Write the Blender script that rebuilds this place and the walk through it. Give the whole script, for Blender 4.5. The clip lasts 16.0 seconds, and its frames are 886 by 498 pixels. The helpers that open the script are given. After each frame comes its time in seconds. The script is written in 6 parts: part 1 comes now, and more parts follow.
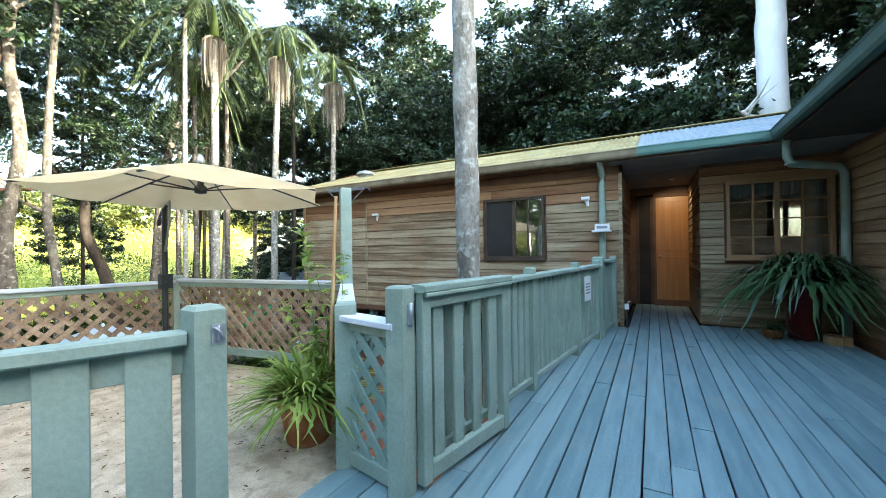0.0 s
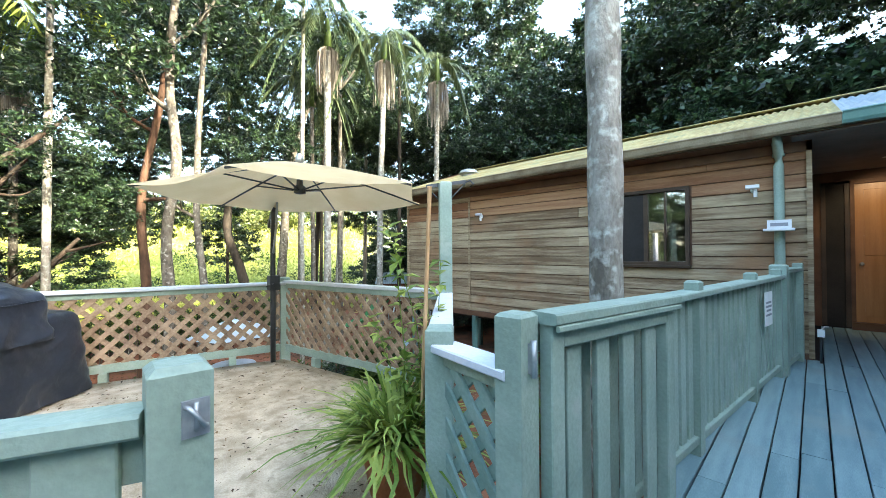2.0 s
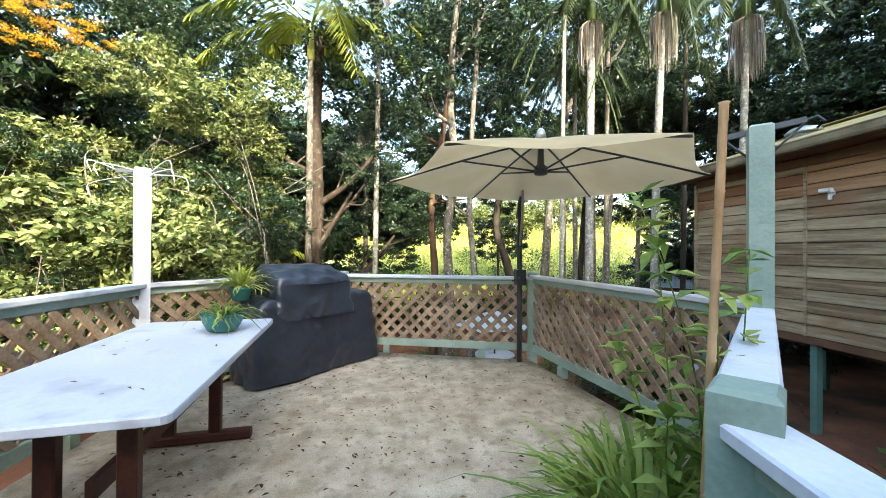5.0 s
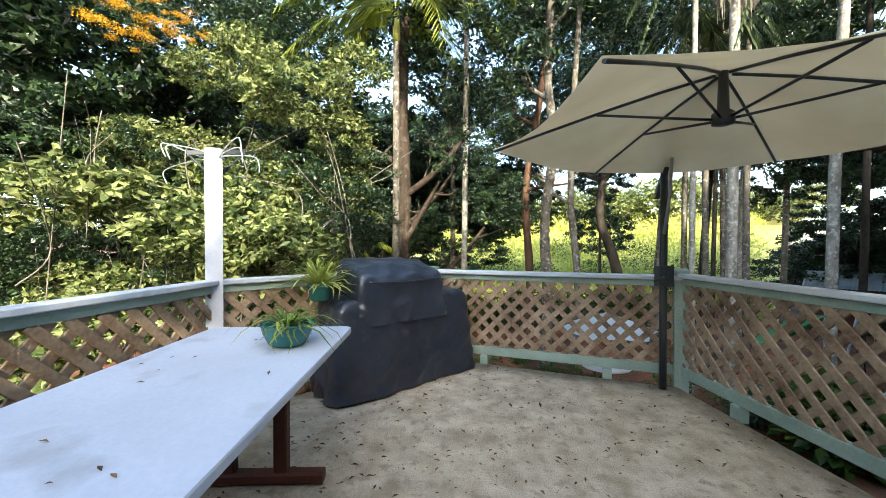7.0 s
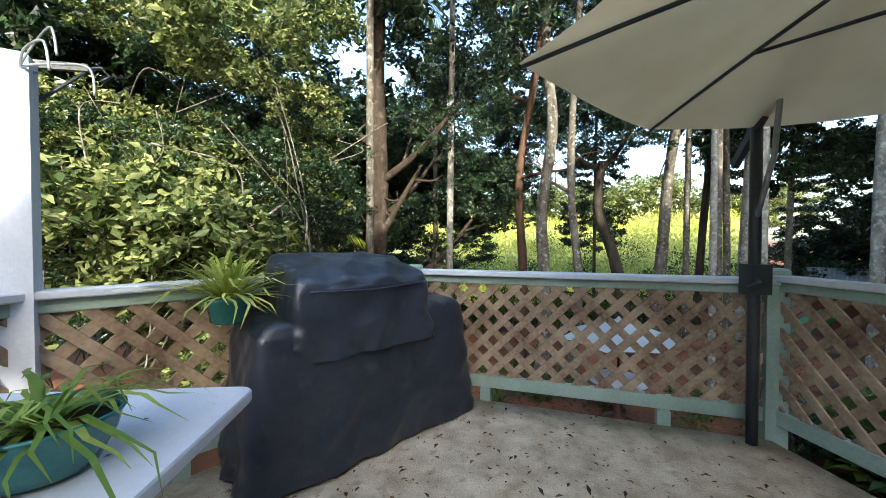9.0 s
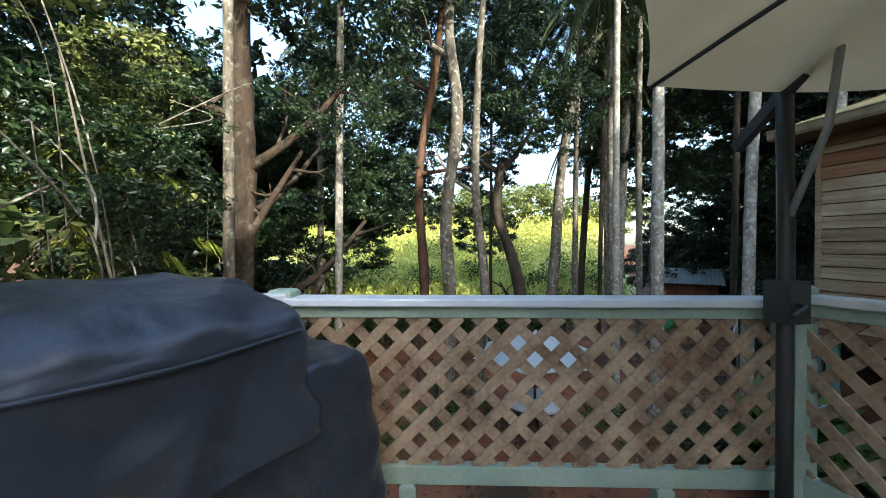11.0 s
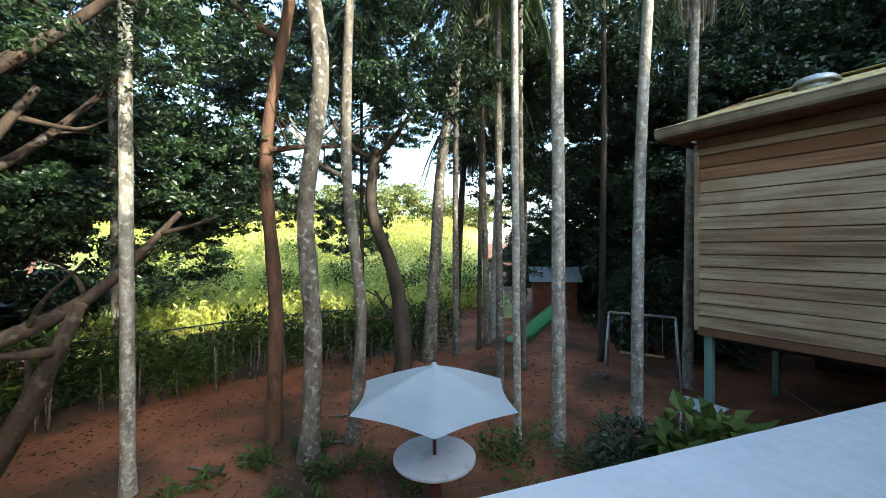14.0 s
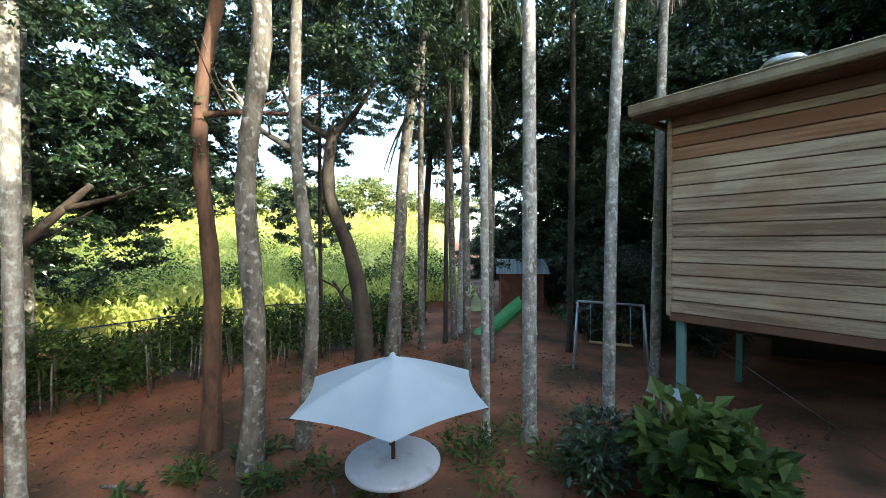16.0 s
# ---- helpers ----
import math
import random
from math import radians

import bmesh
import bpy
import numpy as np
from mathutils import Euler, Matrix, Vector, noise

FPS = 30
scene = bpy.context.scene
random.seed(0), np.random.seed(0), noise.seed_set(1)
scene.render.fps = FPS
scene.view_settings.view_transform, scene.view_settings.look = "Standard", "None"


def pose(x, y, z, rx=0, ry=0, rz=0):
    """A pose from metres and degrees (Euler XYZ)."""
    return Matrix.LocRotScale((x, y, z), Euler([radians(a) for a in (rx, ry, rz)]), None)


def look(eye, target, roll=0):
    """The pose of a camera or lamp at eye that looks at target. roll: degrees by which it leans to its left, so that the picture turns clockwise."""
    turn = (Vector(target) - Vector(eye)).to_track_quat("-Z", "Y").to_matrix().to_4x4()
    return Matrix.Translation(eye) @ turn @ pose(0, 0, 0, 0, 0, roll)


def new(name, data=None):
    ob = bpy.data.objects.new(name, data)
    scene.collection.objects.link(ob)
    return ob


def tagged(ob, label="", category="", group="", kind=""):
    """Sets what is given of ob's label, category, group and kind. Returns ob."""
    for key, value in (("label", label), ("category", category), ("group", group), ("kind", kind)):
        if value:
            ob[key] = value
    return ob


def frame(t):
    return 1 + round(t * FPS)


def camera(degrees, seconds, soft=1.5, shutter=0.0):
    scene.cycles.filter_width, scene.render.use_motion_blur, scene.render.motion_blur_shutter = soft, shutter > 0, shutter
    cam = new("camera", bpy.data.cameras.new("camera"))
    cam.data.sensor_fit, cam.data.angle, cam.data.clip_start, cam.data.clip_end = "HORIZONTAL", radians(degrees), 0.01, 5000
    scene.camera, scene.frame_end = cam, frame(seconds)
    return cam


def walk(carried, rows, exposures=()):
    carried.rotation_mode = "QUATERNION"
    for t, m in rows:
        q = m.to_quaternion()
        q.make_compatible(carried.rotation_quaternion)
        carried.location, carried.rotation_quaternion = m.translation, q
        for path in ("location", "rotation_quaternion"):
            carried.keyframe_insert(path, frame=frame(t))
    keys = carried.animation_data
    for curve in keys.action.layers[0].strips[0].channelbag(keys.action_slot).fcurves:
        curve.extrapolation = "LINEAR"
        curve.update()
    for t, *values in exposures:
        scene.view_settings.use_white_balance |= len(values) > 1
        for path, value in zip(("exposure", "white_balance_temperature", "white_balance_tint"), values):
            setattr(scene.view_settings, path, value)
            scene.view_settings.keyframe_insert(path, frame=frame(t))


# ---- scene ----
cam = camera(98.60, 16.0, soft=0.7)
ROWS = [
    (0.0, -0.030, 0.057, 1.255, 28.88, 0.17, 0.80),
    (0.5, -0.133, 0.159, 1.247, 30.77, 0.29, 0.74),
    (1.0, -0.245, 0.268, 1.259, 33.98, 0.57, 0.74),
    (1.5, -0.338, 0.382, 1.265, 38.50, 0.40, 0.63),
    (2.0, -0.447, 0.563, 1.280, 44.23, 0.52, 0.40),
    (2.5, -0.512, 0.709, 1.254, 50.88, 0.69, 0.34),
    (3.0, -0.561, 0.823, 1.240, 56.84, 0.80, -0.06),
    (3.5, -0.614, 0.925, 1.240, 62.91, 0.69, -0.17),
    (4.0, -0.699, 1.007, 1.228, 69.44, 0.80, -0.17),
    (4.5, -0.802, 1.045, 1.226, 76.75, 0.30, -0.10),
    (5.0, -0.942, 1.064, 1.220, 83.40, 0.30, -0.33),
    (7.5, -1.995, 0.876, 1.178, 96.64, -0.99, 0.10),
    (8.0, -2.288, 0.855, 1.148, 96.79, -1.13, 0.05),
    (10.5, -3.596, 0.645, 1.156, 80.40, -0.91, 0.00),
    (11.0, -3.882, 0.679, 1.168, 76.39, -0.63, 0.10),
    (11.5, -4.169, 0.686, 1.154, 72.91, -0.42, 0.15),
    (12.0, -4.429, 0.696, 1.160, 68.16, -0.35, 0.25),
    (12.5, -4.669, 0.720, 1.155, 63.03, -0.27, 0.35),
    (13.0, -4.920, 0.855, 1.160, 60.25, -0.20, 0.50),
    (13.5, -5.047, 0.956, 1.188, 58.34, -0.72, 0.50),
    (14.0, -5.260, 1.038, 1.201, 56.34, -0.75, 0.40),
    (14.5, -5.470, 1.120, 1.177, 55.04, -0.68, 0.35),
    (15.0, -5.580, 1.197, 1.139, 54.57, -0.55, 0.30),
    (15.5, -5.625, 1.265, 1.068, 52.86, -0.84, 0.30),
    (16.0, -5.597, 1.333, 1.002, 51.42, -1.19, 0.30),
]

SKY, SUN = 0.15, 2.3
EXPOSURES = [(0.0, 3.6, 6700, 4), (2.5, 3.6, 6700, 4), (5.0, 3.05, 6700, 5), (8.0, 2.45, 6350, 5), (11.0, 2.25, 6200, 4), (12.5, 2.35, 6250, 3), (16.0, 2.85, 6200, 3)]
walk(cam, [(t, pose(x, y, z, 90 + pitch, roll, yaw)) for t, x, y, z, yaw, pitch, roll in ROWS], EXPOSURES)

# ---- world, sun ----
SUN_AZ, SUN_EL = 15.0, 25.0        # degrees from +x towards +y, and up
world = bpy.data.worlds.new("sky")
scene.world = world
world.use_nodes = True
wn = world.node_tree.nodes
sky = wn.new("ShaderNodeTexSky")
sky.sky_type = "NISHITA"
sky.sun_disc = False
sky.sun_elevation = radians(SUN_EL)
sky.sun_rotation = radians(90 - SUN_AZ)
sky.air_density, sky.dust_density = 1.0, 2.0
wn["Background"].inputs["Strength"].default_value = SKY
world.node_tree.links.new(sky.outputs[0], wn["Background"].inputs["Color"])
sun = new("sun", bpy.data.lights.new("sun", "SUN"))
sun.data.energy, sun.data.angle, sun.data.color = SUN, radians(0.6), (1.0, 0.92, 0.78)
ca, sa, ce, se = math.cos(radians(SUN_AZ)), math.sin(radians(SUN_AZ)), math.cos(radians(SUN_EL)), math.sin(radians(SUN_EL))
sun.matrix_world = look((40 * ca * ce, 40 * sa * ce, 40 * se), (0, 0, 0))


# ---- materials ----
def material(name, dark, light, scale=6.0, rough=0.7, bump=0.2, stretch=(1, 1, 1), fine=60.0, vary=0.0, island=0.0, metal=0.0,
             stain=None, stain_at=0.6, spec=0.3, through_light=0.0, stain_scale=1.5):
    """Two colours mixed by coarse noise, fine noise as grain and relief, optional stains, and a shift per object or per piece."""
    m = bpy.data.materials.new(name)
    m.use_nodes = True
    n, l = m.node_tree.nodes, m.node_tree.links
    bsdf = n["Principled BSDF"]
    geo = n.new("ShaderNodeNewGeometry")
    mapping = n.new("ShaderNodeMapping")
    mapping.inputs["Scale"].default_value = stretch
    l.new(geo.outputs["Position"], mapping.inputs["Vector"])
    coarse = n.new("ShaderNodeTexNoise")
    coarse.inputs["Scale"].default_value, coarse.inputs["Detail"].default_value = scale, 5
    grain = n.new("ShaderNodeTexNoise")
    grain.inputs["Scale"].default_value, grain.inputs["Detail"].default_value = fine, 4
    for tex in (coarse, grain):
        l.new(mapping.outputs[0], tex.inputs["Vector"])
    add = n.new("ShaderNodeMath")
    add.operation = "MULTIPLY_ADD"
    add.inputs[1].default_value, add.inputs[2].default_value = 0.45, -0.22
    l.new(grain.outputs["Fac"], add.inputs[0])
    total = n.new("ShaderNodeMath")
    total.operation = "ADD"
    l.new(coarse.outputs["Fac"], total.inputs[0])
    l.new(add.outputs[0], total.inputs[1])
    if vary or island:
        if vary:
            info = n.new("ShaderNodeObjectInfo")
            source = info.outputs["Random"]
        else:
            source = geo.outputs["Random Per Island"]
        shift = n.new("ShaderNodeMath")
        shift.operation = "MULTIPLY_ADD"
        shift.inputs[1].default_value, shift.inputs[2].default_value = (vary or island), -(vary or island) / 2
        l.new(source, shift.inputs[0])
        more = n.new("ShaderNodeMath")
        more.operation = "ADD"
        l.new(total.outputs[0], more.inputs[0])
        l.new(shift.outputs[0], more.inputs[1])
        total = more
    ramp = n.new("ShaderNodeValToRGB")
    ramp.color_ramp.elements[0].position, ramp.color_ramp.elements[1].position = 0.3, 0.72
    ramp.color_ramp.elements[0].color, ramp.color_ramp.elements[1].color = (*dark, 1), (*light, 1)
    l.new(total.outputs[0], ramp.inputs[0])
    colour = ramp.outputs[0]
    if stain:
        spots = n.new("ShaderNodeTexNoise")
        spots.inputs["Scale"].default_value, spots.inputs["Detail"].default_value = stain_scale, 7
        l.new(geo.outputs["Position"], spots.inputs["Vector"])
        edge = n.new("ShaderNodeValToRGB")
        edge.color_ramp.elements[0].position, edge.color_ramp.elements[1].position = stain_at - 0.08, stain_at + 0.08
        l.new(spots.outputs["Fac"], edge.inputs[0])
        mix = n.new("ShaderNodeMix")
        mix.data_type = "RGBA"
        l.new(edge.outputs[0], mix.inputs["Factor"])
        l.new(colour, mix.inputs[6])
        mix.inputs[7].default_value = (*stain, 1)
        colour = mix.outputs[2]
    l.new(colour, bsdf.inputs["Base Color"])
    bsdf.inputs["Roughness"].default_value, bsdf.inputs["Metallic"].default_value = rough, metal
    bsdf.inputs["Specular IOR Level"].default_value = spec
    if bump:
        rel = n.new("ShaderNodeBump")
        rel.inputs["Strength"].default_value, rel.inputs["Distance"].default_value = bump, 0.01
        l.new(grain.outputs["Fac"], rel.inputs["Height"])
        l.new(rel.outputs[0], bsdf.inputs["Normal"])
    if through_light:
        lit = n.new("ShaderNodeBsdfTranslucent")
        l.new(colour, lit.inputs["Color"])
        both = n.new("ShaderNodeMixShader")
        both.inputs[0].default_value = through_light
        l.new(bsdf.outputs[0], both.inputs[1])
        l.new(lit.outputs[0], both.inputs[2])
        l.new(both.outputs[0], n["Material Output"].inputs["Surface"])
    return m


def glass_material(name, tint, rough=0.02):
    m = bpy.data.materials.new(name)
    m.use_nodes = True
    b = m.node_tree.nodes["Principled BSDF"]
    b.inputs["Base Color"].default_value = (*tint, 1)
    b.inputs["Roughness"].default_value, b.inputs["Transmission Weight"].default_value, b.inputs["IOR"].default_value = rough, 1.0, 2.6
    return m


SAGE = material("sage_paint", (0.225, 0.295, 0.235), (0.335, 0.42, 0.345), 3, 0.5, 0.25, stain=(0.36, 0.41, 0.35), stain_at=0.68, stain_scale=6)
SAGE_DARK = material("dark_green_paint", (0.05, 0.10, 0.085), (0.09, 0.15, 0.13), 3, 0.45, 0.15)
GUTTER = material("green_gutter_metal", (0.10, 0.20, 0.17), (0.15, 0.26, 0.22), 3, 0.4, 0.1)
BLUE = material("blue_deck_paint", (0.145, 0.235, 0.245), (0.245, 0.355, 0.355), 2.5, 0.45, 0.35, (6, 0.7, 1), 40, vary=0.35,
                stain=(0.23, 0.29, 0.27), stain_at=0.63, spec=0.3)
WHITE = material("weathered_white_paint", (0.54, 0.57, 0.62), (0.68, 0.70, 0.74), 4, 0.55, 0.2, stain=(0.5, 0.5, 0.47), stain_at=0.7, stain_scale=9)
RAILTOP = material("pale_rail_paint", (0.52, 0.54, 0.56), (0.64, 0.66, 0.68), 4, 0.5, 0.2, stain=(0.45, 0.5, 0.45), stain_at=0.7, stain_scale=7)
LATTICE = material("weathered_lattice", (0.15, 0.09, 0.055), (0.42, 0.31, 0.205), 5, 0.8, 0.4, (1, 1, 1), 45, island=0.5)
LATTICE_GREEN = material("green_lattice", (0.16, 0.25, 0.21), (0.27, 0.36, 0.31), 4, 0.6, 0.3, island=0.2)
SAND = material("sandy_floor", (0.37, 0.285, 0.185), (0.68, 0.575, 0.425), 6, 0.95, 1.0, fine=110, stain=(0.36, 0.285, 0.19), stain_at=0.62, stain_scale=14)
EARTH = material("red_earth", (0.16, 0.06, 0.032), (0.33, 0.135, 0.07), 1.1, 0.95, 1.0, fine=30, stain=(0.07, 0.045, 0.025), stain_at=0.55, stain_scale=0.7)
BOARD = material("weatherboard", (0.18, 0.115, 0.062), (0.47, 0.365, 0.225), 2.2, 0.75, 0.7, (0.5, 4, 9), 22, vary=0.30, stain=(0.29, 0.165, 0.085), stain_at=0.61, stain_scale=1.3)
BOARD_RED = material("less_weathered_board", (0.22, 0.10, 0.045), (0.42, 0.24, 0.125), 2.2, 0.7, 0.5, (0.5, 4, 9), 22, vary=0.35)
# Darker copy of the weatherboard: the side walls' shade is in its colour.
BOARD_SHADED = material("shaded_side_weatherboard", (0.15, 0.075, 0.033), (0.32, 0.21, 0.12), 2.2, 0.75, 0.4, (4, 0.5, 9), 22, vary=0.35)
BROWN = material("brown_trim", (0.10, 0.05, 0.03), (0.17, 0.09, 0.05), 4, 0.6, 0.2)
DOOR = material("varnished_door", (0.34, 0.15, 0.048), (0.46, 0.225, 0.08), 1.5, 0.35, 0.1, (8, 8, 0.5), 30, spec=0.5)
ROOF_MOSS = material("mossy_roof", (0.28, 0.21, 0.08), (0.46, 0.38, 0.18), 2.0, 0.9, 0.6, stain=(0.24, 0.25, 0.13), stain_at=0.6, stain_scale=3)
ROOF_BLUE = material("blue_grey_roof", (0.21, 0.26, 0.29), (0.33, 0.38, 0.40), 3.0, 0.55, 0.3, stain=(0.32, 0.33, 0.28), stain_at=0.63, stain_scale=3)
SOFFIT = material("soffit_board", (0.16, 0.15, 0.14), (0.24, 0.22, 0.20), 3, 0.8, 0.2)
# Near-black eave boards: the shade under the side eaves is put into the colour.
EAVE_SHADE = material("shaded_eave_board", (0.035, 0.028, 0.022), (0.065, 0.052, 0.04), 3, 0.8, 0.2)
# Near-black puts shade into rooms, undersides and deck gaps; also used for black screens.
DARK = material("shade_and_screen_black", (0.02, 0.018, 0.016), (0.04, 0.035, 0.03), 2, 0.8, 0.1)
WINFRAME = material("dark_window_frame", (0.05, 0.035, 0.025), (0.09, 0.06, 0.04), 4, 0.4, 0.1)
TIMBERFRAME = material("window_timber", (0.30, 0.17, 0.08), (0.42, 0.25, 0.13), 4, 0.45, 0.1)
GLASS = glass_material("window_glass", (0.9, 0.95, 0.93))
CURTAIN = material("white_curtain", (0.55, 0.55, 0.52), (0.7, 0.7, 0.66), 8, 0.9, 0.2)
CANVAS = material("cream_canvas", (0.54, 0.42, 0.235), (0.64, 0.52, 0.31), 2.5, 0.85, 0.25, fine=250, through_light=0.36)
CANVAS_BLUE = material("pale_blue_canvas", (0.36, 0.44, 0.49), (0.44, 0.52, 0.56), 2.5, 0.85, 0.25, fine=250, through_light=0.2)
METAL = material("dark_metal", (0.025, 0.03, 0.032), (0.05, 0.055, 0.06), 5, 0.4, 0.1, spec=0.5)
STEEL = material("galvanised_steel", (0.30, 0.32, 0.33), (0.48, 0.50, 0.5), 12, 0.45, 0.15, metal=0.6)
COVER = material("black_vinyl_cover", (0.013, 0.017, 0.026), (0.028, 0.036, 0.053), 4, 0.32, 0.3, fine=30, stain=(0.06, 0.065, 0.07), stain_at=0.68, spec=0.65, stain_scale=6)
TABLETOP = material("white_table_top", (0.50, 0.52, 0.57), (0.60, 0.62, 0.67), 2.5, 0.5, 0.15, stain=(0.42, 0.43, 0.45), stain_at=0.64, stain_scale=5)
TABLELEG = material("red_brown_timber", (0.055, 0.018, 0.012), (0.11, 0.035, 0.022), 5, 0.5, 0.2)
TERRACOTTA = material("terracotta", (0.33, 0.12, 0.05), (0.48, 0.20, 0.09), 5, 0.8, 0.3, stain=(0.35, 0.26, 0.18), stain_at=0.64, stain_scale=10)
TEAL = material("teal_glaze", (0.02, 0.12, 0.11), (0.035, 0.18, 0.16), 5, 0.25, 0.05, spec=0.6)
SOIL = material("potting_soil", (0.03, 0.02, 0.014), (0.06, 0.04, 0.028), 20, 0.95, 0.6)
BAMBOO = material("bamboo_cane", (0.42, 0.24, 0.11), (0.58, 0.38, 0.20), 4, 0.5, 0.2, (4, 4, 0.6))
BARK_PALE = material("pale_mottled_bark", (0.13, 0.115, 0.09), (0.36, 0.335, 0.285), 9, 0.9, 1.0, (1, 1, 0.5), 55, stain=(0.47, 0.47, 0.41), stain_at=0.60, stain_scale=17)
BARK_GREY = material("grey_bark", (0.05, 0.043, 0.033), (0.19, 0.165, 0.13), 8, 0.9, 0.9, (1, 1, 0.4), 30, stain=(0.33, 0.32, 0.28), stain_at=0.63, stain_scale=14)
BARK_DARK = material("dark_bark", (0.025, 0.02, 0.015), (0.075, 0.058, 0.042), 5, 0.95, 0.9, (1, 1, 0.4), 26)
BARK_RED = material("red_brown_bark", (0.05, 0.028, 0.018), (0.13, 0.07, 0.042), 7, 0.9, 0.9, (1, 1, 0.3), 30)
BARK_BROWN = material("brown_bark", (0.022, 0.016, 0.011), (0.075, 0.052, 0.036), 7, 0.9, 1.0, (1, 1, 0.3), 30, stain=(0.11, 0.10, 0.08), stain_at=0.64, stain_scale=9)
GUM = material("white_gum_bark", (0.52, 0.50, 0.46), (0.72, 0.70, 0.66), 2.2, 0.7, 0.2, (1, 1, 0.4))
# LEAF_DARK and LEAF_SUN carry shade and sunlight in the leaf colour itself.
LEAF_DARK = material("shaded_dark_leaf", (0.010, 0.026, 0.012), (0.05, 0.088, 0.032), 1.2, 0.34, 0, island=0.8, through_light=0.28, spec=0.6)
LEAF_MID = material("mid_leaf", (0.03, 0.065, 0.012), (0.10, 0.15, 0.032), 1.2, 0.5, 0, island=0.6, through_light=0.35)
LEAF_SUN = material("sunlit_yellow_green_leaf", (0.06, 0.09, 0.025), (0.30, 0.33, 0.125), 1.6, 0.4, 0, island=0.9, through_light=0.38)
# Brighter than real grass: the sunlight on the field is put into this colour.
LEAF_FIELD = material("sunlit_field_green", (0.34, 0.38, 0.07), (0.66, 0.64, 0.20), 0.6, 0.6, 0, island=0.5, through_light=0.35)
LEAF_STRAP = material("strap_leaf", (0.12, 0.20, 0.03), (0.36, 0.43, 0.10), 2, 0.4, 0, island=0.7, through_light=0.32)
LEAF_GLOSSY = material("glossy_dark_leaf", (0.025, 0.065, 0.025), (0.08, 0.16, 0.06), 2, 0.28, 0, island=0.5, through_light=0.15, spec=0.6)
LEAF_LIME = material("lime_leaf", (0.28, 0.34, 0.05), (0.58, 0.60, 0.18), 2, 0.45, 0, island=0.5, through_light=0.35)
LEAF_GOLD = material("golden_leaf", (0.45, 0.22, 0.01), (0.70, 0.42, 0.03), 2, 0.5, 0, island=0.5, through_light=0.4)
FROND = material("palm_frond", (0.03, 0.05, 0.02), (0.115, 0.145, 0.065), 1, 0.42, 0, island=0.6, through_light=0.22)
# Brighter copy of the frond, with sunlight put into its colour.
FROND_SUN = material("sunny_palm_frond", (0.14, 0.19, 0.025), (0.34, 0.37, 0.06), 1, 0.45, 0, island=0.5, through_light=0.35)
DRY = material("dry_palm_skirt", (0.11, 0.09, 0.065), (0.30, 0.265, 0.215), 3, 0.9, 0, island=0.6, through_light=0.15)
LITTER = material("fallen_leaves", (0.05, 0.03, 0.015), (0.20, 0.12, 0.05), 3, 0.9, 0, island=0.9)
PAPER = material("paper_notice", (0.70, 0.70, 0.68), (0.80, 0.80, 0.78), 6, 0.7, 0)
INK = material("grey_print", (0.25, 0.25, 0.27), (0.32, 0.32, 0.34), 6, 0.8, 0)
PLASTIC = material("white_plastic", (0.70, 0.70, 0.68), (0.80, 0.80, 0.78), 6, 0.4, 0)
GREEN_PLASTIC = material("green_plastic", (0.05, 0.22, 0.08), (0.08, 0.30, 0.12), 3, 0.35, 0)
SHED = material("shed_timber", (0.10, 0.035, 0.02), (0.19, 0.07, 0.04), 4, 0.8, 0.3)


# ---- building blocks ----
def obj(name, bm, mat, parent=None, label=""):
    me = bpy.data.meshes.new(name)
    bm.to_mesh(me)
    bm.free()
    me.materials.append(mat)
    ob = new(name, me)
    if parent is not None:
        ob.parent = parent
    if label:
        ob["label"] = label
    return ob


part = obj


def thing(name, label, category, group="", at=(0, 0, 0)):
    e = new(name)
    e.location = at
    e.empty_display_size = 0.1
    bpy.context.view_layer.update()
    return tagged(e, label, category, group)


def put(ob, parent):
    """Parents ob, built in world coordinates, under a thing that stands elsewhere."""
    ob.parent = parent
    ob.matrix_parent_inverse = Matrix.Translation(-Vector(parent.location))
    return ob


def structure(ob, label="", category=""):
    return tagged(ob, label, category, kind="structure")


def box(bm, x0, y0, z0, x1, y1, z1):
    v = [bm.verts.new((x, y, z)) for x in (x0, x1) for y in (y0, y1) for z in (z0, z1)]
    for f in ((0, 1, 3, 2), (4, 6, 7, 5), (0, 4, 5, 1), (2, 3, 7, 6), (0, 2, 6, 4), (1, 5, 7, 3)):
        bm.faces.new([v[i] for i in f])
    return bm


def beam(bm, p, q, w, h, up=(0, 0, 1), chamfer=0.0):
    """A bar from p to q, w wide and h high, with chamfered long edges if wished."""
    p, q = Vector(p), Vector(q)
    d = (q - p).normalized()
    side = d.cross(Vector(up))
    if side.length < 1e-4:
        side = d.cross(Vector((0, 1, 0)))
    side.normalize()
    top = side.cross(d)
    a, b, c = w / 2, h / 2, chamfer
    if c:
        ring = [(-a + c, -b), (a - c, -b), (a, -b + c), (a, b - c), (a - c, b), (-a + c, b), (-a, b - c), (-a, -b + c)]
    else:
        ring = [(-a, -b), (a, -b), (a, b), (-a, b)]
    lo = [bm.verts.new(p + side * s + top * u) for s, u in ring]
    hi = [bm.verts.new(q + side * s + top * u) for s, u in ring]
    n = len(ring)
    for i in range(n):
        bm.faces.new((lo[i], lo[(i + 1) % n], hi[(i + 1) % n], hi[i]))
    bm.faces.new(lo[::-1])
    bm.faces.new(hi)
    return bm


